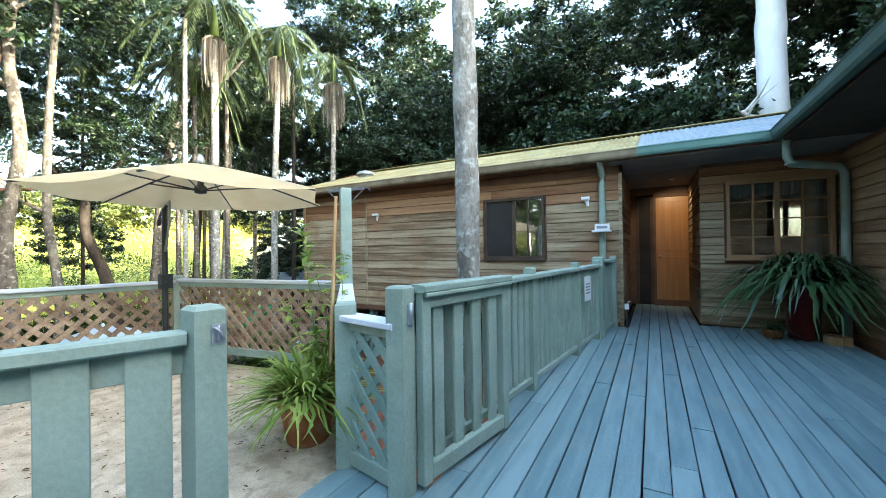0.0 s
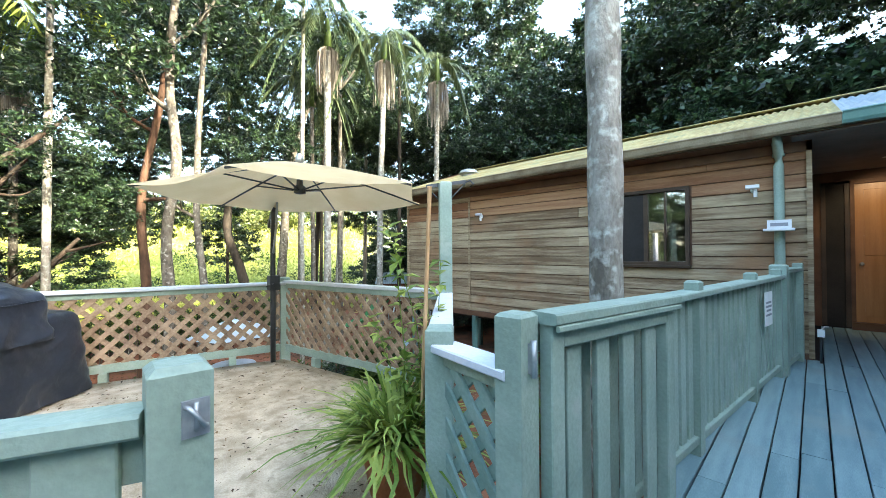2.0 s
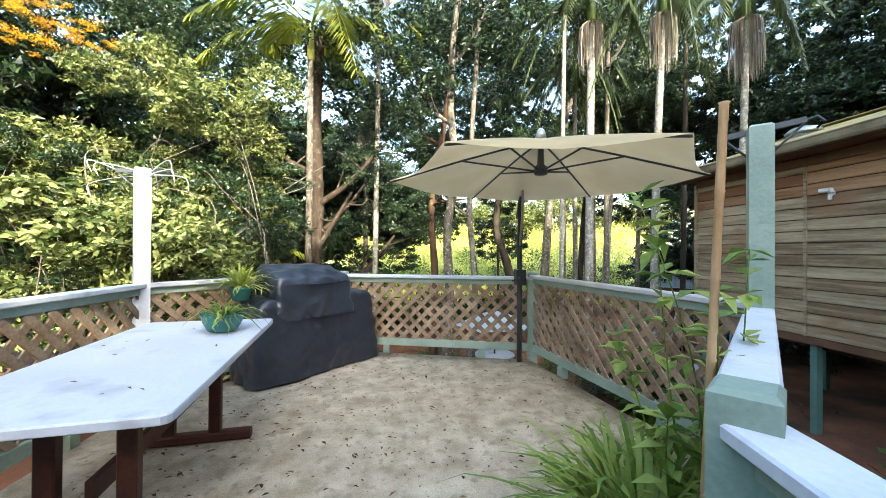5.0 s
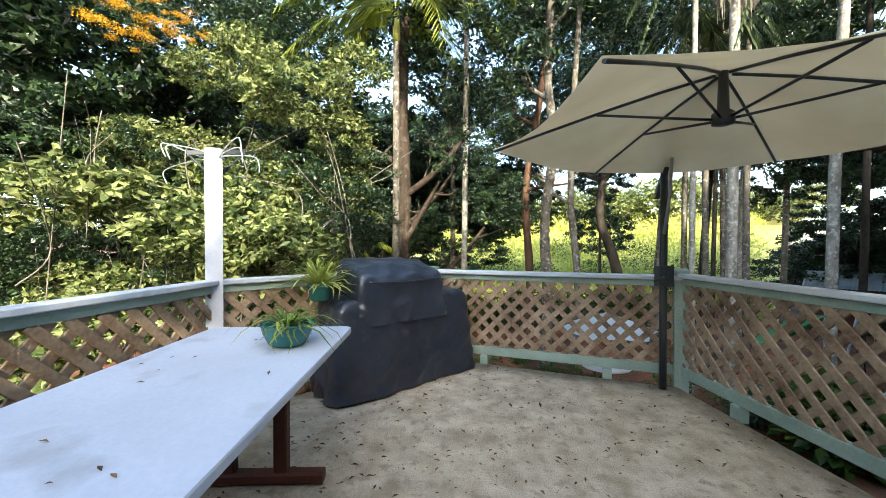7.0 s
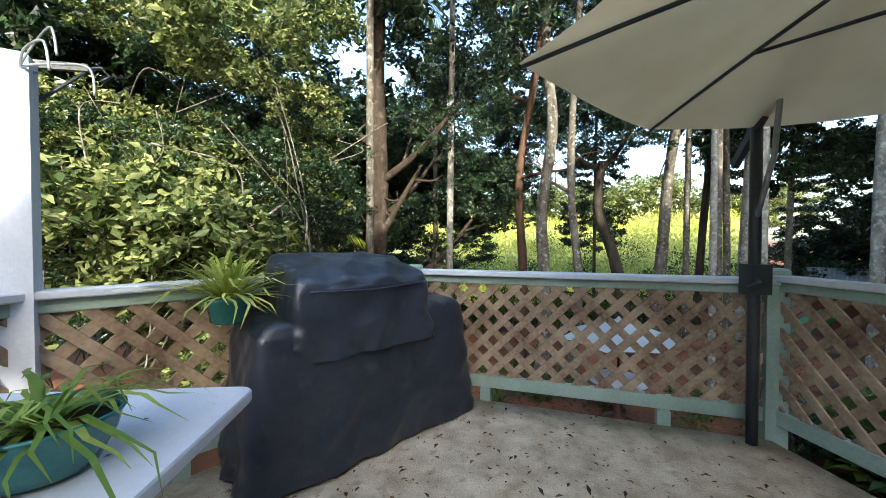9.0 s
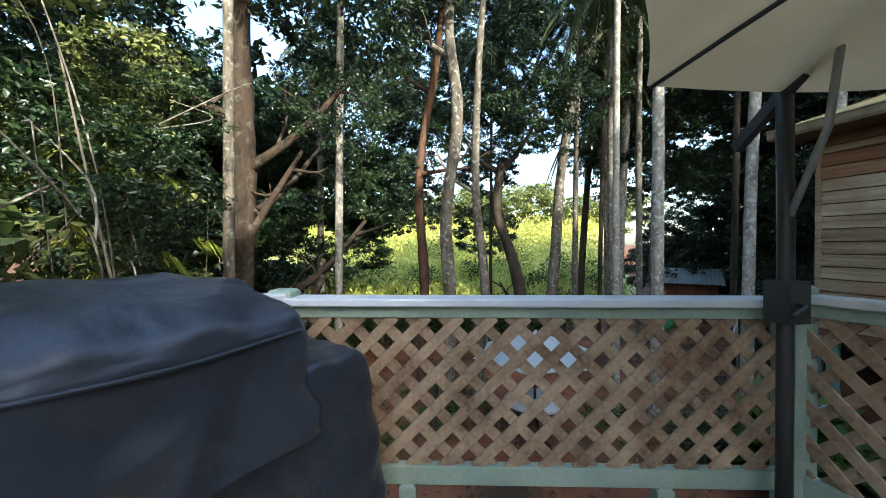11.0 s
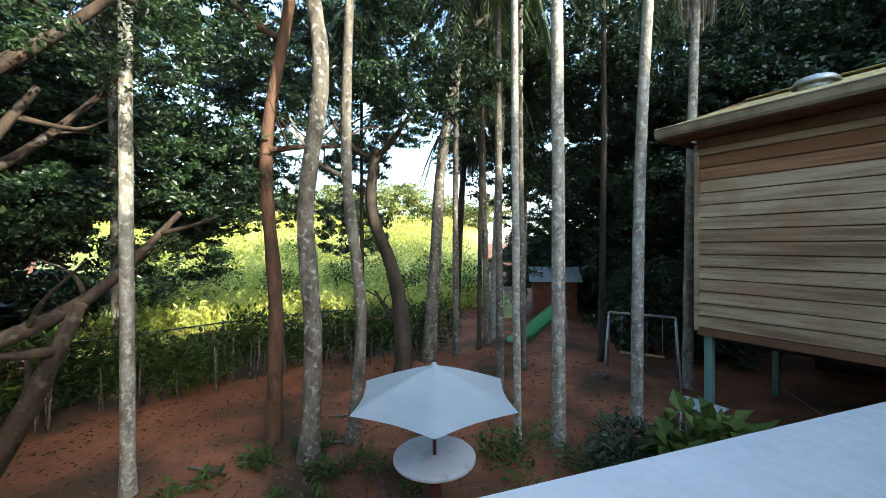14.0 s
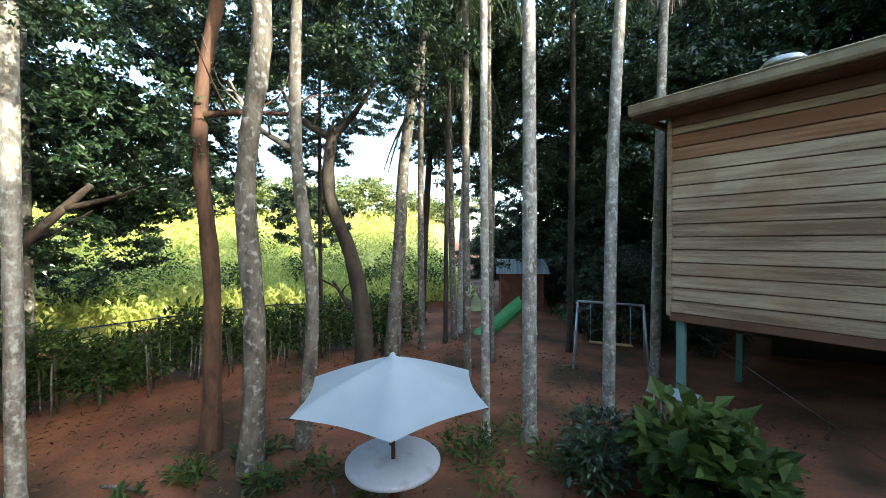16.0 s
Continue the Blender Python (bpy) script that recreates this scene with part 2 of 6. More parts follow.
def tube(bm, pts, radii, sides=10, cap=True, wobble=0.0, rng=None):
    """A round limb through points, with a radius at each."""
    rings = []
    pts = [Vector(p) for p in pts]
    for i, p in enumerate(pts):
        d = (pts[min(i + 1, len(pts) - 1)] - pts[max(i - 1, 0)]).normalized()
        s = d.cross(Vector((0, 0, 1)) if abs(d.z) < 0.9 else Vector((1, 0, 0))).normalized()
        u = s.cross(d)
        r = radii[i] if isinstance(radii, (list, tuple)) else radii
        rings.append([bm.verts.new(p + (s * math.cos(a) + u * math.sin(a)) * r * (1 + (rng.uniform(-wobble, wobble) if rng else 0)))
                      for a in (2 * math.pi * k / sides for k in range(sides))])
    for lo, hi in zip(rings, rings[1:]):
        for k in range(sides):
            f = bm.faces.new((lo[k], lo[(k + 1) % sides], hi[(k + 1) % sides], hi[k]))
            f.smooth = True
    if cap:
        bm.faces.new(rings[0][::-1])
        bm.faces.new(rings[-1])
    return bm


def lathe(bm, profile, sides=24, centre=(0, 0, 0), smooth=True):
    rings = []
    for r, z in profile:
        rings.append([bm.verts.new((centre[0] + r * math.cos(2 * math.pi * k / sides), centre[1] + r * math.sin(2 * math.pi * k / sides), centre[2] + z)) for k in range(sides)])
    for lo, hi in zip(rings, rings[1:]):
        for k in range(sides):
            f = bm.faces.new((lo[k], lo[(k + 1) % sides], hi[(k + 1) % sides], hi[k]))
            f.smooth = smooth
    if profile[0][0] > 0.001:
        bm.faces.new(rings[0][::-1])
    if profile[-1][0] > 0.001:
        bm.faces.new(rings[-1])
    return bm


def spline(pts, n):
    """Points along a smooth curve through pts."""
    pts = [Vector(p) for p in pts]
    out = []
    for i in range(len(pts) - 1):
        p0, p1, p2, p3 = pts[max(i - 1, 0)], pts[i], pts[i + 1], pts[min(i + 2, len(pts) - 1)]
        for k in range(n):
            t = k / n
            out.append(0.5 * ((2 * p1) + (p2 - p0) * t + (2 * p0 - 5 * p1 + 4 * p2 - p3) * t * t + (3 * p1 - p0 - 3 * p2 + p3) * t ** 3))
    return out + [pts[-1]]


class Leaves:
    """Gathers many small leaves quickly and makes them one mesh."""

    def __init__(self):
        self.v, self.f = [], []

    def leaf(self, p, d, size, width, n, fold=0.15):
        d = d.normalized()
        s = d.cross(n)
        if s.length < 1e-3:
            s = d.cross(Vector((1, 0, 0)))
        s.normalize()
        u = s.cross(d)
        i = len(self.v)
        mid = p + d * size * 0.45
        self.v += [p, mid + s * width / 2 + u * fold * width, p + d * size, mid - s * width / 2 + u * fold * width]
        self.f += [(i, i + 1, i + 2), (i, i + 2, i + 3)]

    def tri(self, p, d, size, width, n):
        s = d.cross(n).normalized() * width / 2
        i = len(self.v)
        self.v += [p + s, p - s, p + d * size]
        self.f.append((i, i + 1, i + 2))

    def strap(self, pts, widths, n=Vector((0, 0, 1))):
        i = len(self.v)
        for k, p in enumerate(pts):
            d = pts[min(k + 1, len(pts) - 1)] - pts[max(k - 1, 0)]
            s = d.cross(n)
            s = s.normalized() if s.length > 1e-4 else Vector((1, 0, 0))
            self.v += [p + s * widths[k] / 2, p - s * widths[k] / 2]
        for k in range(len(pts) - 1):
            self.f.append((i + 2 * k, i + 2 * k + 1, i + 2 * k + 3, i + 2 * k + 2))

    def mesh(self, name, mat):
        me = bpy.data.meshes.new(name)
        me.from_pydata([tuple(v) for v in self.v], [], self.f)
        me.materials.append(mat)
        return me


def rand_dir(rng):
    while True:
        v = Vector((rng.uniform(-1, 1), rng.uniform(-1, 1), rng.uniform(-1, 1)))
        if 0.05 < v.length < 1:
            return v.normalized()


# ---- ground ----
def ground_z(x, y):
    """The earth lies below the terrace on the side away from the house and rises gently far off."""
    d = max(0.0, -x - 5.2)
    rise = 0.045 * max(0.0, math.hypot(x + 5, y - 2) - 12)
    return -1.24 - 0.07 * min(d, 2.6) + min(rise, 1.6) + 0.10 * noise.noise((x * 0.35, y * 0.35, 0.3)) + 0.03 * noise.noise((x * 1.7, y * 1.7, 3.0))


def make_ground():
    bm = bmesh.new()
    xs = [-900, -300, -120, -60] + [-45 + 0.5 * i for i in range(111)] + [12, 20, 40, 90, 300, 900]
    ys = [-900, -300, -120, -60, -35] + [-22 + 0.5 * i for i in range(101)] + [32, 40, 60, 120, 300, 900]
    grid = [[bm.verts.new((x, y, ground_z(x, y) if abs(x) < 60 and abs(y) < 60 else 0.2)) for y in ys] for x in xs]
    for i in range(len(xs) - 1):
        for j in range(len(ys) - 1):
            f = bm.faces.new((grid[i][j], grid[i + 1][j], grid[i + 1][j + 1], grid[i][j + 1]))
            f.smooth = True
    structure(obj("ground", bm, EARTH), "bare red-brown earth with leaf litter under the trees", "ground")


make_ground()

# corners of the fenced terrace
GATE_R, LOW, POST_R, CORNER, RPOST, POST_L, LEFT_END = (-1.175, 1.665), (-1.635, 1.76), (-2.77, 2.98), (-5.15, 2.58), (-5.75, 0.38), (-4.20, -0.95), (-1.58, -0.95)


def make_terrace():
    bm = bmesh.new()
    ring = [(-1.64, 1.78), (-2.68, 2.94), (-5.10, 2.54), (-5.74, 0.37), (-4.18, -0.93), (-1.64, -0.93)]
    fine = []
    for a, b in zip(ring, ring[1:] + ring[:1]):
        for k in range(12):
            fine.append((a[0] + (b[0] - a[0]) * k / 12, a[1] + (b[1] - a[1]) * k / 12))
    c = (-3.6, 0.9)
    loops = []
    for s in (1.0, 0.85, 0.68, 0.5, 0.3, 0.12):
        loops.append([bm.verts.new((c[0] + (x - c[0]) * s, c[1] + (y - c[1]) * s,
                      -0.005 + (0.012 * noise.noise((x * s * 2.2, y * s * 2.2, 1.0)) if s < 1 else 0))) for x, y in fine])
    n = len(fine)
    for lo, hi in zip(loops, loops[1:]):
        for k in range(n):
            bm.faces.new((lo[k], lo[(k + 1) % n], hi[(k + 1) % n], hi[k])).smooth = True
    bm.faces.new(loops[-1])
    low = [bm.verts.new((x, y, -1.7)) for x, y in fine]
    for k in range(n):
        bm.faces.new((low[k], low[(k + 1) % n], loops[0][(k + 1) % n], loops[0][k]))
    structure(obj("terrace_floor", bm, SAND), "compacted sandy terrace floor with scattered dry leaves", "floor")


make_terrace()


def plank_mesh(name, length, width, thick, mat, axis):
    """One board with its long edges eased; the axis along which it lies is 'x' or 'y'."""
    bm = bmesh.new()
    if axis == "y":
        beam(bm, (0, 0, -thick / 2), (0, length, -thick / 2), width, thick, chamfer=0.004)
    else:
        beam(bm, (0, 0, 0), (length, 0, 0), thick, width, chamfer=0.003)
    me = bpy.data.meshes.new(name)
    bm.to_mesh(me)
    bm.free()
    me.materials.append(mat)
    return me


def make_deck():
    bm = bmesh.new()
    box(bm, -1.62, -3.4, -0.16, 2.2, 1.78, -0.06)
    box(bm, -1.0, 1.78, -0.16, 2.2, 6.7, -0.06)
    box(bm, -0.45, 6.7, -0.16, 0.62, 9.55, -0.06)
    box(bm, 0.62, 6.7, -0.16, 2.2, 7.36, -0.06)
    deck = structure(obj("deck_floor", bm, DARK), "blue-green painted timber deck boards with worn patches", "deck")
    rng = random.Random(3)
    meshes = {}
    w = 0.132
    x = -1.58
    while x < 2.22:
        if x < -1.08:
            runs = [(-3.4, 1.80)]
        elif x < -0.42:
            runs = [(-3.4, 6.74)]
        elif x < 0.60:
            runs = [(-3.4, 9.6)]
        else:
            runs = [(-3.4, 7.36)]
        for y0, y1 in runs:
            y = y0
            while y < y1 - 0.02:
                length = rng.choice((1.8, 2.4, 3.0, 3.6, 4.2))
                if y == y0:
                    length *= rng.choice((0.45, 0.7, 1.0))
                length = round(min(length, y1 - y), 2)
                if y1 - y - length < 0.4:
                    length = round(y1 - y, 2)
                if length not in meshes:
                    meshes[length] = plank_mesh("plank", length - 0.004, w, 0.035, BLUE, "y")
                p = new("plank", meshes[length])
                p.location = (x, y, rng.uniform(-0.002, 0.003))
                p.rotation_euler = (0, rng.uniform(-0.008, 0.008), rng.uniform(-0.0008, 0.0008))
                p.parent = deck
                y += length
        x += w + rng.uniform(0.006, 0.011)


make_deck()


# ---- house ----
def boards(parent, mat, axis, start, end, fixed, z0, z1, holes=(), pitch=0.138, seed=1, out=-1, ends=(), upper=None):
    """Lapped weatherboards on a wall, each row cut at joints and at the openings. axis: along 'x' or 'y'."""
    rng = random.Random(seed)
    z = z0
    cache = {}
    while z < z1 - 0.03:
        h = min(pitch, z1 - z)
        cuts = []
        a = start
        for e in list(ends) + [end]:
            p = a
            while p < e - 0.01:
                q = min(e, p + rng.choice((1.8, 2.4, 3.0, 3.6)))
                if e - q < 0.5:
                    q = e
                cuts.append((p, q))
                p = q
            a = e
        spans = []
        for p, q in cuts:
            pieces = [(p, q)]
            for h0, h1, hz0, hz1 in holes:
                if z + h * 0.6 > hz0 and z + h * 0.4 < hz1:
                    pieces = [s for (u, v) in pieces for s in ((u, min(v, h0)), (max(u, h1), v)) if s[1] - s[0] > 0.02]
            spans += pieces
        for p, q in spans:
            use = upper if upper and z > 1.9 and rng.random() < 0.8 else mat
            key = (round(q - p, 2), round(h, 3), use.name)
            if key not in cache:
                cache[key] = plank_mesh("weatherboard", key[0] - 0.003, h - 0.011, 0.022, use, "x")
            ob = new("weatherboard", cache[key])
            tilt = 0.085 + rng.uniform(-0.01, 0.01)
            if axis == "x":
                ob.matrix_world = Matrix.Translation((p, fixed, z + h / 2)) @ Matrix.Rotation(tilt * out * -1 * -1, 4, "X")
            else:
                ob.matrix_world = Matrix.Translation((fixed, p, z + h / 2)) @ Matrix.Rotation(radians(90), 4, "Z") @ Matrix.Rotation(-tilt * out, 4, "X")
            ob.parent = parent
        z += pitch


def wall(name, boxes, mat, label, category="wall"):
    bm = bmesh.new()
    for b in boxes:
        box(bm, *b)
    return structure(obj(name, bm, mat), label, category)


WX0, WX1, WZ0, WZ1 = -2.80, -1.68, 1.08, 2.18
front = wall("wall_front", [(-7.60, 6.76, 0.06, WX0, 6.90, 2.60), (WX1, 6.76, 0.06, -0.47, 6.90, 2.60), (WX0, 6.76, 0.06, WX1, 6.90, WZ0), (WX0, 6.76, WZ1, WX1, 6.90, 2.60)],
             BROWN, "weathered brown timber weatherboard front wall of the house")
boards(front, BOARD, "x", -7.62, -0.47, 6.745, 0.06, 2.50, [(WX0 - 0.03, WX1 + 0.03, WZ0 - 0.03, WZ1 + 0.03)], pitch=0.163, seed=5, ends=(-5.67,), upper=BOARD_RED)
bm = bmesh.new()
box(bm, -5.69, 6.715, 0.05, -5.65, 6.74, 2.5)
box(bm, -7.66, 6.70, 0.02, -7.61, 6.90, 2.5)
box(bm, -0.50, 6.70, 0.02, -0.45, 6.76, 2.55)
structure(obj("trim_corner", bm, BOARD), "grey-brown timber corner stops on the weatherboards", "trim")
bm = bmesh.new()
box(bm, -7.62, 6.715, -0.04, -0.47, 6.90, 0.06)
box(bm, -7.62, 6.70, 2.44, -0.45, 6.73, 2.56)
structure(obj("trim_bearer", bm, BROWN), "brown timber bearer and frieze along the house wall", "trim")
wall("wall_end", [(-7.60, 6.90, 0.06, -7.48, 12.4, 2.60), (-7.60, 12.3, 0.06, 6.0, 12.42, 2.6)], BOARD, "plain timber walls closing the house")
wall("floor_house", [(-7.60, 6.90, -0.12, -0.60, 12.3, 0.05), (-0.60, 9.66, -0.12, 6.0, 12.3, 0.05)], DARK, "timber floor of the raised house, shade put in its colour", "floor")
# Closing walls added under the house, coloured near-black to stand for shade.
wall("wall_under", [(-7.5, 11.6, -1.6, 2.0, 11.7, -0.1), (-1.2, 6.9, -1.6, -1.1, 11.6, -0.1), (-1.05, 1.9, -1.6, -0.98, 6.9, -0.1)], DARK, "near-black walls added below the house, shade put in their colour")
# porch
pl = wall("wall_porch_west", [(-0.60, 6.90, 0, -0.485, 9.66, 2.60)], BROWN, "shaded timber side wall of the entrance porch")
boards(pl, BOARD_SHADED, "y", 6.78, 9.58, -0.475, 0.02, 2.52, seed=9, out=1)
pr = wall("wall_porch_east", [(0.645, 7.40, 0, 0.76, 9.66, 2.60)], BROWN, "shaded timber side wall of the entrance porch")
boards(pr, BOARD_SHADED, "y", 7.42, 9.58, 0.635, 0.02, 2.52, seed=11, out=-1)
wall("wall_porch_back", [(-0.60, 9.60, 0, -0.36, 9.72, 2.6), (0.90, 9.60, 0, 1.0, 9.72, 2.6), (-0.36, 9.60, 2.40, 0.90, 9.72, 2.6)], BROWN, "dark timber wall round the front door")
wall("porch_ceiling", [(-0.62, 6.4, 2.56, 2.25, 9.7, 2.60)], SOFFIT, "grey painted porch ceiling", "ceiling")
WW0, WW1, WWZ0, WWZ1 = 0.97, 2.20, 1.07, 2.24
wing = wall("wall_wing", [(0.66, 7.40, 0, WW0, 7.52, 2.6), (WW0, 7.40, 0, 2.3, 7.52, WWZ0), (WW0, 7.40, WWZ1, 2.3, 7.52, 2.6)], BROWN, "red-brown weatherboard wall beside the front door")
boards(wing, BOARD, "x", 0.635, 2.24, 7.385, 0.02, 2.52, [(WW0 - 0.02, 2.3, WWZ0 - 0.02, WWZ1 + 0.02)], seed=13, upper=BOARD_RED)
right = wall("wall_right", [(2.26, -3.6, -0.2, 2.38, 3.6, 2.6), (2.26, 6.1, -0.2, 2.38, 7.5, 2.6), (2.26, 3.6, -0.2, 2.38, 6.1, 1.36), (2.26, 3.6, 2.45, 2.38, 6.1, 2.6)],
             BROWN, "dark shaded weatherboard wall along the deck")
boards(right, BOARD_SHADED, "y", -3.6, 7.38, 2.25, 0.02, 2.52, [(3.58, 6.12, 1.34, 2.47)], seed=17, out=-1)
wall("wall_behind", [(-1.7, -3.6, -0.2, 2.3, -3.45, 2.6), (6.0, -3.6, -0.2, 6.1, 12.4, 2.6)], BOARD, "plain timber walls closing the deck and the house")
wall("floor_right_room", [(2.38, -3.4, -0.1, 6.0, 9.7, 0.0)], DARK, "room floor behind the windows, shade put in its colour", "floor")
wall("wall_inside", [(2.0, 9.0, 0, 6.0, 9.1, 2.6), (-4.2, 9.4, 0, -0.7, 9.5, 2.6), (-4.3, 6.9, 0, -4.2, 9.5, 2.6)], SOFFIT, "plain inner walls behind the windows")
wall("ceiling", [(-7.5, 6.9, 2.6, 6.0, 12.3, 2.64), (2.3, -3.4, 2.6, 6.0, 6.9, 2.64)], SOFFIT, "plain ceiling board inside the house", "ceiling")


def make_window(name, x0, x1, z0, z1, y, frame_mat, bars, label, screen=False):
    win = structure(thing(name, label, "window", at=((x0 + x1) / 2, y, z0)))
    t = 0.045
    bm = bmesh.new()
    box(bm, x0, y - 0.03, z0, x0 + t, y + 0.08, z1)
    box(bm, x1 - t, y - 0.03, z0, x1, y + 0.08, z1)
    box(bm, x0 + t, y - 0.03, z0, x1 - t, y + 0.08, z0 + t)
    box(bm, x0 + t, y - 0.03, z1 - t, x1 - t, y + 0.08, z1)
    put(part("window_frame", bm, frame_mat), win)
    bm = bmesh.new()
    box(bm, x0 - 0.03, y - 0.07, z0 - 0.035, x1 + 0.03, y + 0.02, z0 - 0.003)
    put(part("window_sill", bm, frame_mat), win)
    cols, rows = bars
    iw, ih = (x1 - x0 - 2 * t) / cols, (z1 - z0 - 2 * t) / rows
    for i in range(cols):
        for j in range(rows):
            if screen and i < cols // 2:
                continue
            bm = bmesh.new()
            box(bm, x0 + t + i * iw + 0.004, y + 0.030, z0 + t + j * ih + 0.004, x0 + t + (i + 1) * iw - 0.004, y + 0.036, z0 + t + (j + 1) * ih - 0.004)
            p = put(part("pane", bm, GLASS), win)
            p.visible_shadow = False
    for i in range(1, cols):
        if screen and i < cols // 2:
            continue
        bm = bmesh.new()
        wbar = 0.03 if i * 2 == cols else 0.012
        box(bm, x0 + t + i * iw - wbar, y + 0.005, z0 + t, x0 + t + i * iw + wbar, y + 0.06, z1 - t)
        put(part("mullion", bm, frame_mat), win)
    for j in range(1, rows):
        bm = bmesh.new()
        box(bm, x0 + t + (iw * (cols // 2) if screen else 0), y + 0.012, z0 + t + j * ih - 0.008, x1 - t, y + 0.05, z0 + t + j * ih + 0.008)
        put(part("glazing_bar", bm, frame_mat), win)
    if screen:
        bm = bmesh.new()
        box(bm, x0 + t, y + 0.01, z0 + t, x0 + t + iw * (cols // 2), y + 0.02, z1 - t)
        put(part("fly_screen", bm, DARK, label="black insect screen"), win)
    return win


make_window("window_1", WX0, WX1, WZ0, WZ1, 6.73, WINFRAME, (4, 1), "dark framed sliding window reflecting the garden", screen=True)
make_window("window_2", WW0, WW1, WWZ0, WWZ1, 7.38, TIMBERFRAME, (4, 4), "timber casement window with small panes and white cafe curtains")


def make_curtains():
    for k in range(4):
        x0 = WW0 + 0.06 + k * 0.285
        bm = bmesh.new()
        n = 16
        top = [bm.verts.new((x0 + 0.26 * i / n, 7.47 + 0.012 * math.sin(i * 1.9), WWZ1 - 0.05)) for i in range(n + 1)]
        low = [bm.verts.new((x0 + 0.26 * i / n, 7.47 + 0.016 * math.sin(i * 1.9 + 0.3), WWZ1 - 0.21 - 0.03 * math.sin(math.pi * i / n))) for i in range(n + 1)]
        for i in range(n):
            bm.faces.new((top[i], top[i + 1], low[i + 1], low[i]))
        tagged(obj("cafe_curtain", bm, CURTAIN), "short white scalloped cafe curtain inside the window", "curtain", "window curtains")


make_curtains()


def make_right_window():
    win = structure(thing("window_3", "dark window in the shaded side wall", "window", at=(2.26, 4.8, 1.36)))
    for name, b, m in (("window_frame", (2.235, 3.6, 1.36, 2.33, 3.66, 2.45), WINFRAME), ("window_frame", (2.235, 6.04, 1.36, 2.33, 6.1, 2.45), WINFRAME),
                       ("window_frame", (2.235, 3.66, 1.36, 2.33, 6.04, 1.41), WINFRAME), ("window_frame", (2.235, 3.66, 2.40, 2.33, 6.04, 2.45), WINFRAME),
                       ("mullion", (2.24, 4.83, 1.41, 2.32, 4.87, 2.40), WINFRAME), ("pane", (2.29, 3.66, 1.41, 2.296, 4.83, 2.40), GLASS), ("pane", (2.29, 4.87, 1.41, 2.296, 6.04, 2.40), GLASS)):
        bm = bmesh.new()
        put(part(name, box(bm, *b), m), win)


make_right_window()


def make_doors():
    d = structure(thing("door_1", "varnished orange-brown timber front door, closed", "door", at=(0.45, 9.6, 0.1)))
    bm = bmesh.new()
    box(bm, 0.03, 9.60, 0.12, 0.86, 9.645, 2.34)
    leaf = put(part("door_leaf", bm, DOOR), d)
    for z0, z1 in ((0.22, 1.05), (1.18, 2.24)):
        bm = bmesh.new()
        beam(bm, (0.13, 9.598, (z0 + z1) / 2), (0.76, 9.598, (z0 + z1) / 2), 0.012, z1 - z0, chamfer=0.005)
        part("door_panel", bm, DOOR, leaf)
    for b in ((-0.02, 9.56, 0.0, 0.03, 9.66, 2.40), (0.86, 9.56, 0.0, 0.90, 9.66, 2.40), (0.03, 9.56, 2.34, 0.86, 9.66, 2.40)):
        bm = bmesh.new()
        put(part("door_frame", box(bm, *b), BROWN), d)
    bm = bmesh.new()
    box(bm, -0.02, 9.50, 0.0, 0.88, 9.66, 0.115)
    put(part("threshold", bm, BROWN, label="dark timber threshold step"), d)
    bm = bmesh.new()
    lathe(bm, [(0.02, 0), (0.028, 0.01), (0.028, 0.03), (0.012, 0.04)], 12)
    h = part("door_handle", bm, STEEL, leaf)
    h.matrix_basis = pose(0.10, 9.59, 1.05, 90)
    s = structure(thing("door_2", "dark sliding screen door in the porch", "door", at=(-0.2, 9.6, 0)))
    for b, m, nm in (((-0.36, 9.58, 0.02, -0.30, 9.64, 2.36), WINFRAME, "stile"), ((-0.08, 9.58, 0.02, -0.02, 9.64, 2.36), WINFRAME, "stile"), ((-0.30, 9.605, 0.02, -0.08, 9.615, 2.36), DARK, "screen")):
        bm = bmesh.new()
        put(part(nm, box(bm, *b), m), s)


make_doors()


def corrugated(name, x0, x1, low, high, mat, label, along="x"):
    """A corrugated sheet from its low edge to its high edge, with its ribs running up the slope."""
    bm = bmesh.new()
    n = int(abs(x1 - x0) / 0.025)
    rows = []
    for (p, z) in (low, ((low[0] + high[0]) / 2, (low[1] + high[1]) / 2 + 0.004), high):
        row = []
        for i in range(n + 1):
            x = x0 + (x1 - x0) * i / n
            h = z + 0.017 * math.sin(2 * math.pi * i / 4)
            row.append(bm.verts.new((x, p, h) if along == "x" else (p, x, h)))
        rows.append(row)
    for lo, hi in zip(rows, rows[1:]):
        for i in range(n):
            bm.faces.new((lo[i], lo[i + 1], hi[i + 1], hi[i])).smooth = True
    return structure(obj(name, bm, mat), label, "roof")


corrugated("roof_front", -7.95, -0.22, (6.30, 2.70), (9.5, 3.72), ROOF_MOSS, "moss-yellowed corrugated roof of the house")
corrugated("roof_porch", -0.22, 3.0, (6.30, 2.715), (9.5, 3.735), ROOF_BLUE, "blue-grey corrugated roof over the entrance")
corrugated("roof_back", -7.95, 6.2, (12.7, 2.70), (9.5, 3.72), ROOF_MOSS, "corrugated back slope of the roof")
corrugated("roof_right", -3.8, 7.8, (1.32, 2.72), (4.6, 3.66), ROOF_BLUE, "corrugated roof of the side wing", along="y")
corrugated("roof_right_back", -3.8, 9.5, (7.6, 2.72), (4.6, 3.66), ROOF_BLUE, "corrugated back slope of the side wing", along="y")
bm = bmesh.new()
